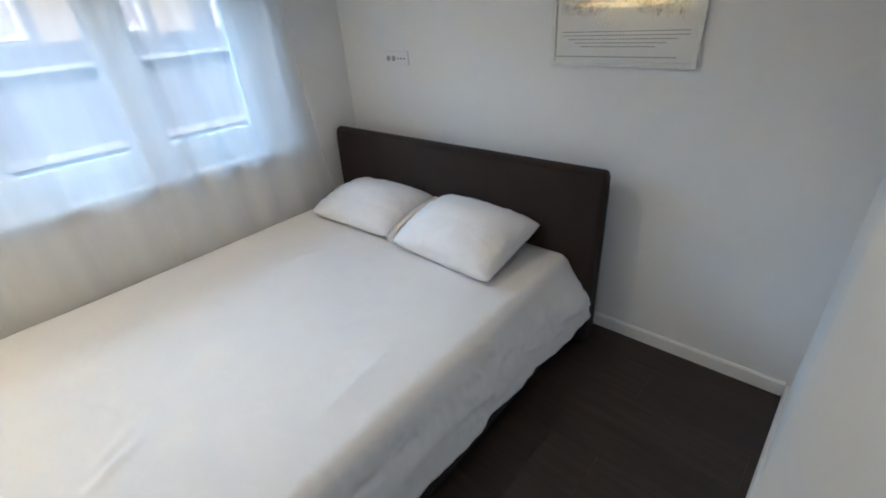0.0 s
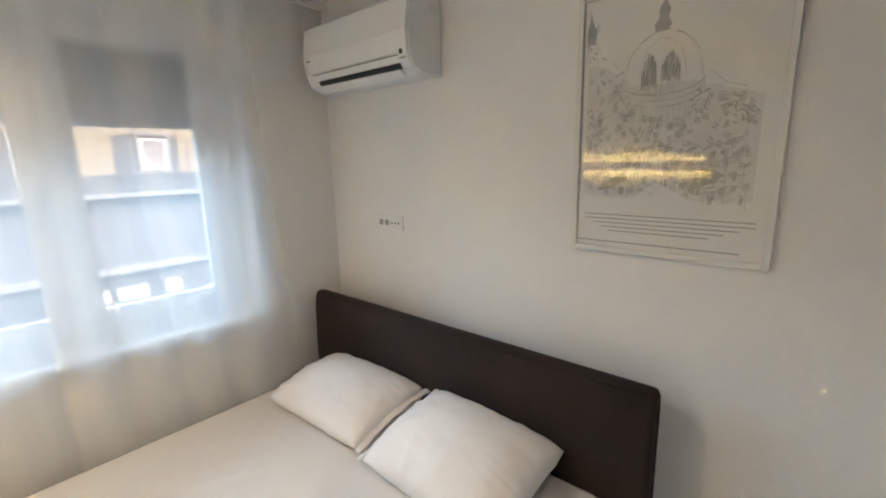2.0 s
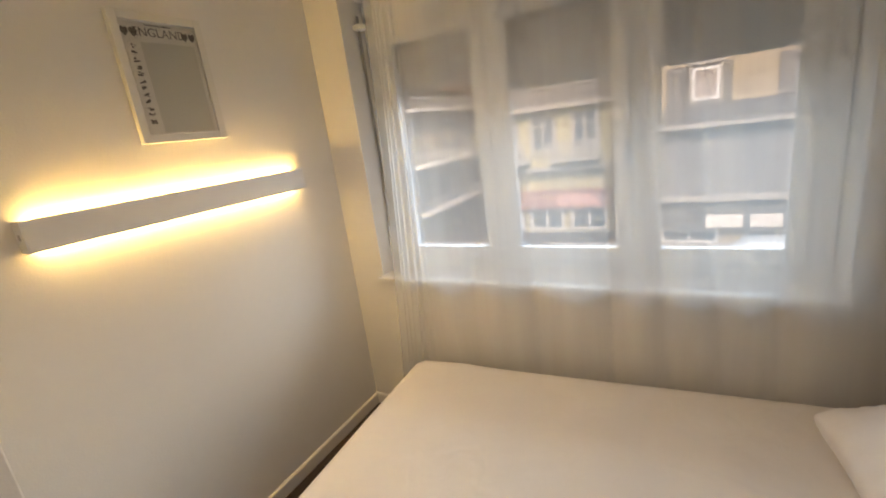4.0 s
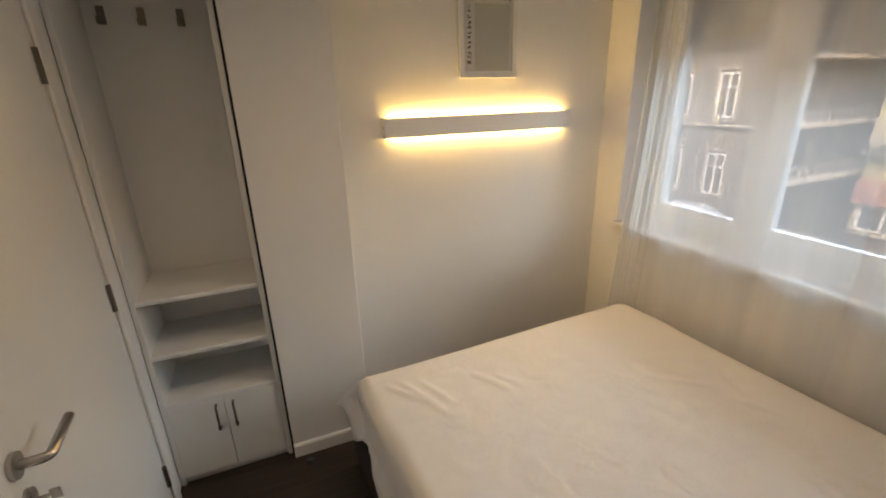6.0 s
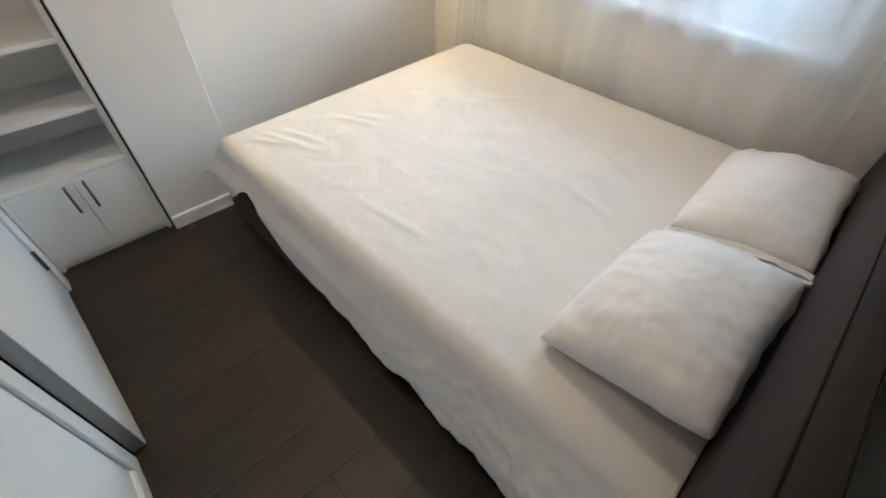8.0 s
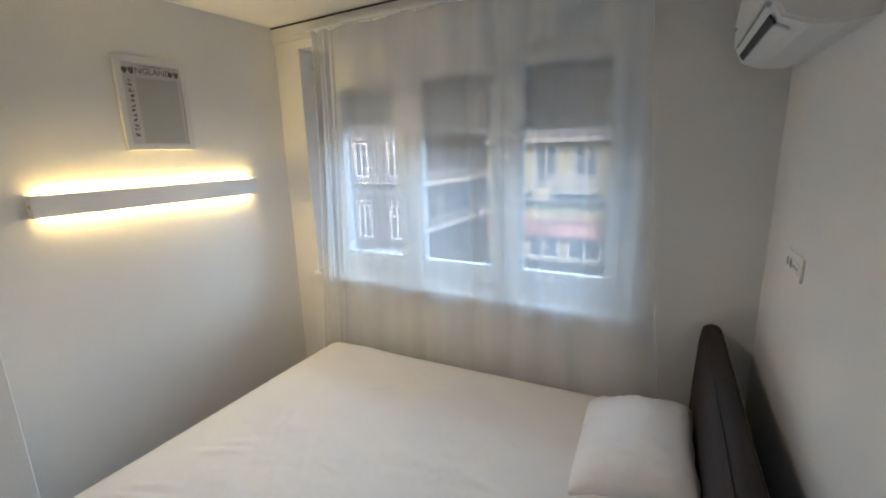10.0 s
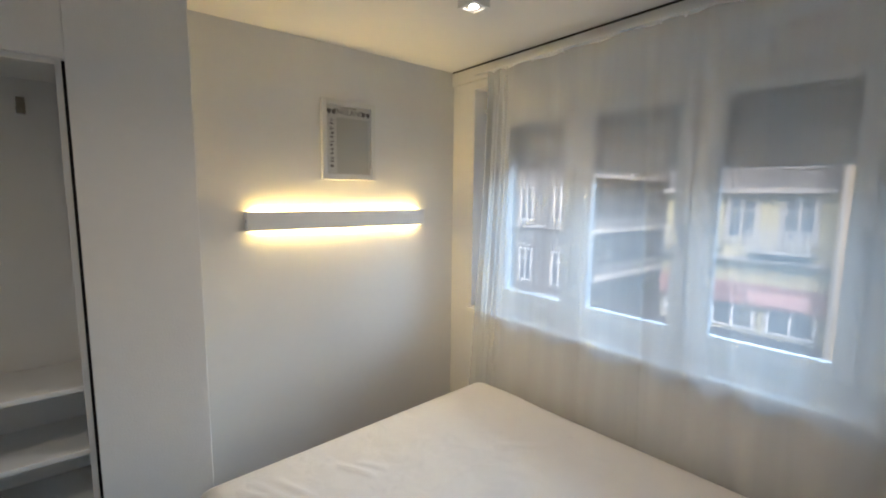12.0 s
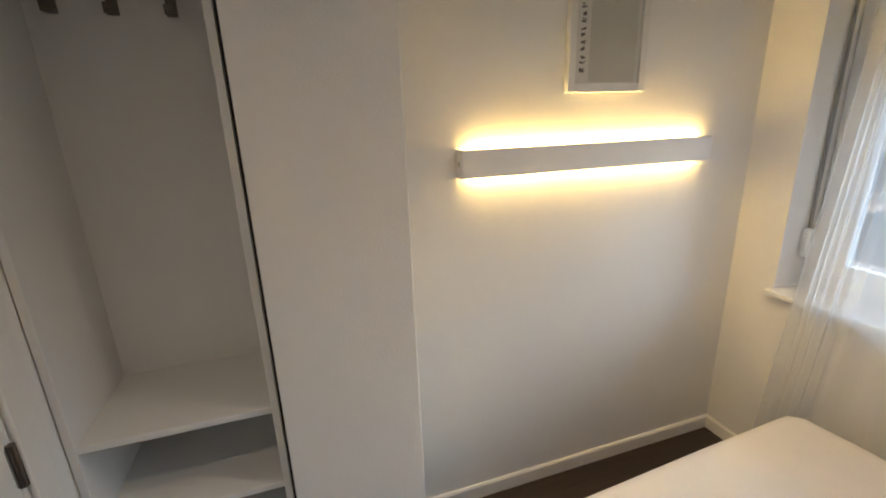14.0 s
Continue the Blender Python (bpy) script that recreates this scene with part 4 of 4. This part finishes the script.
# washes: the grey mass of the old town under a ragged skyline, darker quarters over it
def skyline(u):
    """Height of the town's outline across the print."""
    base = 0.735 - 0.42 * max(0.0, u - 0.10) if u < 0.28 else 0.64 - 0.22 * max(0.0, u - 0.62)
    return base + 0.012 * noise.noise((u * 40, 0.3, 0.1))


def foot(u):
    """Lower edge of the drawing."""
    return 0.205 + 0.065 * math.exp(-((u - 0.47) / 0.10) ** 2) + 0.05 * max(0.0, 0.25 - u) + 0.010 * noise.noise((u * 35, 0.9, 0.5))


steps = [0.03 + 0.90 * k / 60 for k in range(61)]
for u0, u1 in zip(steps, steps[1:]):
    patch(pale, [(u0, foot(u0)), (u1, foot(u1)), (u1, skyline(u1)), (u0, skyline(u0))], lambda u, v: on_poster(u, v, 0.01212))


def sketchy(pts, w=0.003):
    """A pen line through places, drawn with breaks and a shaking hand."""
    for (a, b), (c, d) in zip(pts, pts[1:]):
        n = max(1, int(math.hypot(c - a, d - b) / 0.03))
        for i in range(n):
            if rnd.random() < 0.13:
                continue
            p, q = i / n, (i + 1) / n
            j = [rnd.gauss(0, 0.0016) for _ in range(4)]
            stroke(line, a + (c - a) * p + j[0], b + (d - b) * p + j[1], a + (c - a) * q + j[2], b + (d - b) * q + j[3], w * rnd.uniform(0.4, 0.95), on_poster)


def hatch(u0, v0, u1, v1, n, slant, w=0.0022):
    """Parallel short lines along a wall."""
    for k in range(n):
        f = (k + rnd.uniform(-0.3, 0.3)) / n
        u = u0 + (u1 - u0) * f
        sketchy([(u, v0 + slant * f), (u + rnd.gauss(0, 0.003), v1 + slant * f)], w)


# dome, drum and lantern
for r, w in ((1.0, 0.0032), (0.95, 0.002), (0.60, 0.002)):
    sketchy([(0.45 + 0.205 * r * math.cos(radians(a)), 0.655 + 0.172 * math.sin(radians(a)) * (0.6 + 0.4 * r)) for a in range(0, 181, 9)], w)
for dv, w in ((0.0, 0.004), (-0.022, 0.003), (-0.045, 0.0025)):
    sketchy([(0.45 + 0.215 * math.cos(radians(a)), 0.655 + dv + 0.055 * math.sin(radians(a))) for a in range(180, 361, 12)], w)
hatch(0.26, 0.575, 0.42, 0.52, 11, -0.03)
hatch(0.46, 0.555, 0.645, 0.50, 12, 0.02)
for u0, v0, u1, v1, n in ((0.345, 0.62, 0.425, 0.75, 20), (0.445, 0.64, 0.545, 0.75, 24)):
    for k in range(n):
        f = (k + 0.5) / n
        u = u0 + (u1 - u0) * f
        rise = 0.5 + 0.5 * math.sin(math.pi * f)
        stroke(line, u, v0 + rnd.uniform(0, 0.03), u + rnd.gauss(0, 0.004), v0 + (v1 - v0) * rise + rnd.uniform(-0.01, 0.01), rnd.uniform(0.003, 0.006), on_poster)
shade([(0.405, 0.825), (0.395, 0.85), (0.42, 0.87), (0.415, 0.90), (0.435, 0.925), (0.445, 0.985), (0.455, 0.925), (0.475, 0.895), (0.465, 0.87), (0.485, 0.845), (0.47, 0.825)])
hatch(0.38, 0.645, 0.53, 0.60, 8, 0.0)
# left spire and its roof line
shade([(0.02, 0.82), (0.015, 0.87), (0.03, 0.91), (0.035, 0.95), (0.045, 0.91), (0.075, 0.87), (0.07, 0.82)])
hatch(0.02, 0.82, 0.11, 0.755, 6, -0.01)
sketchy([(0.11, 0.765), (0.18, 0.74), (0.24, 0.70), (0.20, 0.685), (0.24, 0.70), (0.235, 0.67)], 0.005)
sketchy([(0.69, 0.665), (0.76, 0.62), (0.86, 0.60)], 0.002)


def small_house(u, v, w, h):
    """A gabled house front with a hatched roof slope and dark window strokes."""
    k = rnd.choice((-1, 1))
    d = w * rnd.uniform(0.5, 0.9) * k
    sketchy([(u, v), (u, v + h), (u + w / 2, v + h * 1.55), (u + w, v + h), (u + w, v)], 0.003)
    sketchy([(u + w / 2, v + h * 1.55), (u + w / 2 + d, v + h * 1.45), (u + (w if k > 0 else 0) + d, v + h * 0.92)], 0.003)
    for i in range(5):
        f = i / 5
        a, b = (u + (w if k > 0 else 0), v + h), (u + w / 2, v + h * 1.55)
        q = (a[0] + (b[0] - a[0]) * f, a[1] + (b[1] - a[1]) * f)
        sketchy([q, (q[0] + d, q[1] - 0.08 * h)], 0.0018)
    for i in range(rnd.choice((1, 2, 3))):
        x = u + w * rnd.uniform(0.15, 0.8)
        stroke(line, x, v + h * 0.3, x + rnd.gauss(0, 0.002), v + h * 0.75, 0.006, on_poster)


for u, v, w, h in ((0.05, 0.26, 0.07, 0.05), (0.13, 0.235, 0.09, 0.05), (0.24, 0.205, 0.06, 0.05), (0.29, 0.27, 0.07, 0.05), (0.44, 0.245, 0.10, 0.055), (0.56, 0.235, 0.06, 0.05), (0.63, 0.21, 0.07, 0.06),
                   (0.71, 0.18, 0.09, 0.05), (0.82, 0.18, 0.08, 0.055), (0.66, 0.29, 0.07, 0.05), (0.80, 0.27, 0.08, 0.06), (0.36, 0.33, 0.11, 0.05), (0.50, 0.345, 0.06, 0.04), (0.64, 0.355, 0.05, 0.035),
                   (0.73, 0.36, 0.07, 0.04), (0.82, 0.37, 0.06, 0.04), (0.12, 0.33, 0.06, 0.04), (0.22, 0.36, 0.06, 0.04), (0.05, 0.40, 0.05, 0.04), (0.77, 0.52, 0.06, 0.04), (0.82, 0.475, 0.06, 0.04)):
    small_house(u, v, w, h)
# the crowded roofs, drawn with many short strokes in small parallel bunches
for k in range(260):
    u = rnd.uniform(0.04, 0.90)
    v = rnd.uniform(foot(u) + 0.01, skyline(u) - 0.03)
    if 0.30 < u < 0.60 and v > 0.52:
        continue
    a = rnd.choice((0.5, -0.6, 1.5, 0.1)) + rnd.gauss(0, 0.15)
    d, n = rnd.uniform(0.015, 0.04), rnd.choice((2, 3, 4))
    for q in range(n):
        du, dv = -0.008 * q * math.sin(a), 0.008 * q * math.cos(a)
        stroke(line, u + du, v + dv, u + du + d * math.cos(a), v + dv + d * 0.7 * math.sin(a), rnd.uniform(0.0015, 0.0045), on_poster)
# dark strokes of masonry on both flanks and thin scribbles between
for u0, u1, v0, v1, n, ang in ((0.03, 0.13, 0.42, 0.57, 34, -0.7), (0.77, 0.88, 0.48, 0.60, 26, -0.6), (0.33, 0.45, 0.43, 0.50, 16, 1.2), (0.10, 0.90, 0.22, 0.40, 70, 0.4), (0.60, 0.72, 0.52, 0.60, 14, 0.6),
                               (0.10, 0.32, 0.30, 0.42, 22, 0.5), (0.02, 0.09, 0.76, 0.88, 20, 1.1)):
    for k in range(n):
        u, v = rnd.uniform(u0, u1), rnd.uniform(v0, v1)
        a = ang + rnd.choice((0, 0, 1.57)) + rnd.gauss(0, 0.2)
        s = rnd.uniform(0.012, 0.034)
        stroke(line, u, v, u + s * math.cos(a), v + s * 0.7 * math.sin(a), rnd.uniform(0.002, 0.005), on_poster)
shade([(0.12, 0.235), (0.15, 0.27), (0.27, 0.31), (0.30, 0.29), (0.22, 0.25)], 0.01245)
shade([(0.63, 0.24), (0.66, 0.31), (0.72, 0.33), (0.80, 0.30), (0.70, 0.26)], 0.01246)
# captions that cannot be read, as bars
for k in range(5):
    stroke(line, 0.05 + 0.05 * max(0, k - 1), 0.135 - 0.017 * k, 0.96 - 0.07 * max(0, k - 1), 0.135 - 0.017 * k, 0.004, on_poster)
for k in range(5):
    stroke(line, 0.60, 0.965 - 0.011 * k, 0.93 - 0.012 * k, 0.965 - 0.011 * k, 0.003, on_poster)
# edge lines; the left one paints the frame's dark inner edge onto the print
for a, b, c, d in ((0.0, 0.02, 0.0, 0.985), (0.0, 0.985, 0.93, 0.985), (0.0, 0.02, 0.9, 0.02)):
    stroke(line, a, b, c, d, 0.005, on_poster)
part("wash", pale, M_INKPALE, poster, "pale grey ink wash")

tagged(part("pen_lines", line, M_PEN, poster, "grey pen lines, with the frame's dark inner edge painted in"), kind="stuff")

askew(poster)

# the small print on the lamp wall
EX0, EX1, EZ0, EZ1 = 0.645, 0.988, 1.735, 2.186
eng, eb = picture("framed_print", "small white-framed print with a country name over a plain field", "x", EX0, EX1, EZ0, EZ1, 0.0, 1, 0.030, 0.024, M_FRAMEW)
part("field", boxes(eb(EX0 + 0.046, EX1 - 0.092, EZ0 + 0.036, EZ1 - 0.098, 0.0142, 0.0146)), M_FIELD, eng, "grey-beige plain field")
part("panel", boxes(eb(EX0 + 0.032, EX1 - 0.032, EZ0 + 0.032, EZ1 - 0.034, 0.0140, 0.0141)), M_FIELD2, eng, "beige paper panel")
text_mesh("ENGLAND", 0.042, Matrix.Translation(((EX0 + EX1) / 2, 0.0152, EZ1 - 0.066)) @ Matrix.Rotation(math.pi, 4, "Z") @ Matrix.Rotation(math.pi / 2, 4, "X"), "lettering", M_INKDARK, eng)
emblem = bmesh.new()
on_eng = lambda u, v: (u, 0.0150, v)
for cx in (EX0 + 0.047, EX0 + 0.076, EX1 - 0.047, EX1 - 0.076):
    pts = [(cx, EZ1 - 0.085), (cx + 0.012, EZ1 - 0.070), (cx + 0.013, EZ1 - 0.058), (cx + 0.006, EZ1 - 0.052), (cx, EZ1 - 0.057), (cx - 0.006, EZ1 - 0.052), (cx - 0.013, EZ1 - 0.058), (cx - 0.012, EZ1 - 0.070)]
    patch(emblem, pts, on_eng)
stroke(emblem, EX0 + 0.12, EZ1 - 0.040, EX1 - 0.12, EZ1 - 0.040, 0.003, on_eng)
for k in range(12):
    z = EZ1 - 0.115 - 0.0235 * k
    x = EX1 - 0.062
    for q in range(3):
        stroke(emblem, x + rnd.uniform(-0.012, 0.012), z + rnd.uniform(-0.007, 0.007), x + rnd.uniform(-0.012, 0.012), z + rnd.uniform(-0.009, 0.009), rnd.uniform(0.004, 0.008), on_eng)
tagged(part("emblems", emblem, M_INKDARK, eng, "dark printed emblems and small figures"), kind="stuff")

# the picture on the door wall
wp, wb = picture("framed_picture", "cream-framed picture with dark teal print and wide mat", "y", 2.01, 2.50, 1.63, 2.18, W, -1, 0.035, 0.022, M_CREAM)
part("artwork", boxes(wb(2.105, 2.405, 1.725, 2.08, 0.0122, 0.0126)), M_TEAL, wp, "dark teal and ochre abstract print")

# ---------------------------------------------------------------- laminate boards
PW, PL = 0.191, 1.285
proto = boxes((0.0003, PL - 0.0003, 0.0003, PW - 0.0003, -0.012, 0.0), bevel=0.0006, seg=1)
board_me = bpy.data.meshes.new("board")
proto.to_mesh(board_me)
proto.free()
board_me.materials.append(M_FLOOR)
row = 0
y = 0.0
while y < L + 0.10:
    x = -0.02 - (0.43 * row % PL)
    while x < W + 0.10:
        ob = new("board", board_me)
        ob.parent = floor
        ob.matrix_parent_inverse = floor.matrix_world.inverted()
        a, b = max(x, 0.0), min(x + PL, W + 0.14)
        c = min(y + PW, L + 0.13)
        if b - a > 0.02:
            ob.matrix_basis = Matrix.Translation((a, y, 0)) @ Matrix.Diagonal(((b - a) / PL, (c - y) / PW, 1, 1))
        else:
            bpy.data.objects.remove(ob)
        x += PL
    y += PW
    row += 1
ds = thing("door_stop", (2.01, 0.455, 0), "small dark round door stop on the floor", "door stop")
part("base", tube([(2.01, 0.455, 0.0), (2.01, 0.455, 0.012), (2.01, 0.455, 0.02)], [0.018, 0.018, 0.014], 16), M_DARKPLASTIC, ds)

# ---------------------------------------------------------------- the street outside
GZ = -3.7
structure("ground", boxes((-300, -0.5, -300, 300, GZ - 0.3, GZ)), M_ASPHALT, "grey asphalt ground", "ground")
structure("pavement", boxes((-16.0, -13.2, -40, 40, GZ, GZ + 0.14), bevel=0.01), M_STONE, "pale paving along the opposite houses", "pavement")
structure("own_facade", boxes((-0.46, -0.405, -20, WIN_Y0 - 0.02, GZ, 9), (-0.46, -0.405, WIN_Y1 + 0.02, 20, GZ, 9), (-0.46, -0.405, WIN_Y0 - 0.02, WIN_Y1 + 0.02, GZ, 0.82), (-0.46, -0.405, WIN_Y0 - 0.02, WIN_Y1 + 0.02, 2.36, 9)),
          M_STONE, "rendered outer face of the house", "wall")


def house(name, label, x, y0, y1, z1, depth, mat, roof_mat):
    h = thing(name, (x, (y0 + y1) / 2, GZ), label, "building")
    part("wall", boxes((x - depth, x, y0, y1, GZ, z1)), mat, h)
    part("roof", extruded([(x + 0.5, z1), (x - depth - 0.5, z1), (x - depth / 2, z1 + 3.2)], "y", y0 - 0.3, y1 + 0.3), roof_mat, h)
    return h


def house_window(h, x, y, z, w, hh, mat_frame, bars=1, cross=True, mat_glass=None):
    """A sash window with surround, frame bars and pane on a facade that faces +x."""
    win = part("window", boxes((x, x + 0.05, y - 0.10, y, z - 0.08, z + hh + 0.10), (x, x + 0.05, y + w, y + w + 0.10, z - 0.08, z + hh + 0.10), (x, x + 0.08, y - 0.14, y + w + 0.14, z - 0.16, z - 0.08),
                                (x, x + 0.07, y - 0.14, y + w + 0.14, z + hh + 0.10, z + hh + 0.22)), M_STONE, h)
    rows = [(x - 0.02, x + 0.035, y, y + 0.09, z, z + hh), (x - 0.02, x + 0.035, y + w - 0.09, y + w, z, z + hh), (x - 0.02, x + 0.035, y + 0.09, y + w - 0.09, z, z + 0.09), (x - 0.02, x + 0.035, y + 0.09, y + w - 0.09, z + hh - 0.09, z + hh)]
    for k in range(bars):
        c = y + w * (k + 1) / (bars + 1)
        rows.append((x - 0.02, x + 0.033, c - 0.05, c + 0.05, z + 0.09, z + hh - 0.09))
    if cross:
        rows.append((x - 0.02, x + 0.032, y + 0.09, y + w - 0.09, z + hh * 0.66, z + hh * 0.66 + 0.08))
    part("window_frame", boxes(*rows), mat_frame, win)
    part("pane", boxes((x + 0.002, x + 0.012, y + 0.05, y + w - 0.05, z + 0.05, z + hh - 0.05)), mat_glass or M_DARKGLASS, win)
    return win


grey = house("apartment_house", "grey rendered apartment house with tall white windows", -16.0, -30.0, -9.4, 3.6, 9.0, M_GREYFAC, M_ROOF)
for k in range(9):
    for z in (0.40, -2.80):
        house_window(grey, -16.0, -11.12 - 2.12 * k, z, 0.85, 1.75, M_PVC, 1, True)
part("cornice", boxes((-16.0, -15.55, -30.0, -9.4, 3.35, 3.6), (-16.0, -15.8, -30.0, -9.4, 0.02, 0.16), (-16.0, -15.85, -30.0, -9.4, 3.1, 3.2), bevel=0.03, seg=1), M_STONE, grey)
for z, rail in ((0.08, 0.42), (-2.25, 0.5), (2.7, 0.45)):
    bal = part("balcony", boxes((-24.5, -16.2, -9.4, -8.95, z - 0.16, z), bevel=0.01, seg=1), M_SIGNW, grey, "long white balcony slab on the side street")
    part("railing", boxes((-24.5, -16.2, -9.0, -8.96, z + rail, z + rail + 0.06), *[(-24.4 + 0.55 * k, -24.36 + 0.55 * k, -8.99, -8.97, z, z + rail) for k in range(15)]), M_PVC, bal)
for k in range(4):
    for z in (0.75, -1.6):
        part("side_window", boxes((-23.6 + 2.0 * k, -22.6 + 2.0 * k, -9.4, -9.37, z, z + 1.5)), M_DARKGLASS, grey)
back = house("courtyard_house", "dark grey house closing the side street", -24.6, -9.3, -6.6, 5.2, 8.0, M_DARKFAC, M_ROOF)
for z in (0.4, -2.2):
    house_window(back, -24.6, -8.5, z, 1.0, 1.5, M_PVC, 1, True)

yellow = house("yellow_house", "pale yellow old house with red shopfront", -18.0, -6.5, -0.75, 5.8, 9.0, M_YELLOW, M_ROOF)
for y in (-5.8, -4.1, -2.3):
    for z in (0.1, 2.9):
        house_window(yellow, -18.0, y, z, 1.0, 1.6, M_STONE, 1, True)
part("upper_storey", boxes((-18.0, -17.97, -6.5, -0.75, 2.05, 5.8)), M_GREYFAC, yellow, "grey rendered upper storey")
part("ledge", boxes((-18.0, -17.55, -6.5, -0.75, 1.85, 2.05), (-18.0, -17.5, -6.5, -0.75, -0.75, -0.60), bevel=0.02, seg=1), M_STONE, yellow)
for k in range(2):
    y = -5.6 + 3.0 * k
    bal = part("balcony", boxes((-18.0, -17.1, y - 0.6, y + 1.4, -0.35, -0.22), bevel=0.01, seg=1), M_STONE, yellow, "small stone balcony with balusters")
    part("balusters", boxes((-17.16, -17.08, y - 0.6, y + 1.4, 0.42, 0.5), *[(-17.14, -17.08, y - 0.56 + 0.2 * q, y - 0.48 + 0.2 * q, -0.22, 0.42) for q in range(10)]), M_STONE, bal)
shop = part("shopfront", boxes((-18.0, -17.7, -6.5, -0.75, -2.5, -1.65), bevel=0.02, seg=1), M_RED, yellow, "faded red shop fascia")
for k in range(3):
    y = -6.3 + 1.9 * k
    house_window(yellow, -17.99, y, -3.5, 1.5, 0.95, M_PVC, 1, False)
part("fascia_sign", boxes((-17.7, -17.66, -3.1, -1.2, -2.35, -1.85)), M_PINK, shop, "pale pink sign board")

beige = house("beige_block", "beige apartment block with dark balcony band and shops", -16.0, -0.45, 26.0, 6.4, 9.0, M_BEIGE, M_ROOF)
part("downpipe", tube([(-15.93, -0.33, GZ), (-15.93, -0.33, 6.4)], 0.055, 10), M_STONE, beige)
for k in range(7):
    y = 1.35 + 3.15 * k
    part("bay_panel", boxes((-16.0, -15.97, y, y + 1.9, 1.36, 2.62)), M_GREYFAC, beige)
    house_window(beige, -15.97, y + 0.75, 1.46, 0.8, 1.05, M_PVC, 0, False, M_BLINDGLASS)
part("balcony_band", boxes((-16.0, -15.6, 1.0, 26.0, 0.72, 1.34)), M_DARKFAC, beige, "dark balcony parapet")
part("ledge", boxes((-16.0, -15.4, 0.6, 26.0, 0.58, 0.72), (-16.0, -15.5, 0.6, 26.0, -1.95, -1.75), bevel=0.02, seg=1), M_STONE, beige)
part("lower_wall", boxes((-16.0, -15.85, 1.2, 26.0, -1.75, 0.58)), M_GREYFAC, beige, "grey loggia wall under the ledge")
part("shop_band", boxes((-16.0, -15.7, 0.6, 26.0, -3.0, -1.95)), M_DARKFAC, beige, "dark shop fascia")
for y, w in ((2.6, 1.1), (3.9, 0.9), (5.3, 0.55), (7.4, 1.6)):
    part("sign_panel", boxes((-15.7, -15.66, y, y + w, -2.9, -2.45)), M_SIGNW, beige, "white shop sign panel")
for k in range(6):
    house_window(beige, -15.99, 1.2 + 2.6 * k, -3.55, 1.8, 0.5, M_PVC, 1, False)


def parked_car(y, x, mat, label):
    c = thing("parked_car", (x, y, GZ), label, "car", "parked cars")
    prof = [(-2.1, 0.35), (-2.1, 0.75), (-1.95, 0.88), (-1.15, 0.98), (-0.6, 1.42), (0.75, 1.44), (1.45, 1.02), (2.05, 0.90), (2.12, 0.6), (2.1, 0.35)]
    bm = extruded([(y + a, GZ + b) for a, b in prof], "x", x - 0.82, x + 0.82)
    bmesh.ops.bevel(bm, geom=bm.edges[:], offset=0.06, segments=2, affect="EDGES")
    part("body", bm, mat, c, smooth=True)
    part("side_window", extruded([(y - 0.95, GZ + 1.0), (y - 0.55, GZ + 1.34), (y + 0.68, GZ + 1.36), (y + 1.15, GZ + 1.02)], "x", x + 0.815, x + 0.83), M_DARKGLASS, c)
    for a in (-1.3, 1.3):
        part("wheel", tube([(x + 0.64, y + a, GZ + 0.32), (x + 0.85, y + a, GZ + 0.32)], 0.32, 20), M_DARKPLASTIC, c)
        part("wheel", tube([(x - 0.85, y + a, GZ + 0.32), (x - 0.64, y + a, GZ + 0.32)], 0.32, 20), M_DARKPLASTIC, c)


parked_car(-8.6, -11.6, M_CARW, "white car parked along the kerb")
parked_car(-3.4, -11.6, M_CARD, "dark grey car parked along the kerb")
parked_car(4.0, -11.6, M_CARW, "white car parked along the kerb")
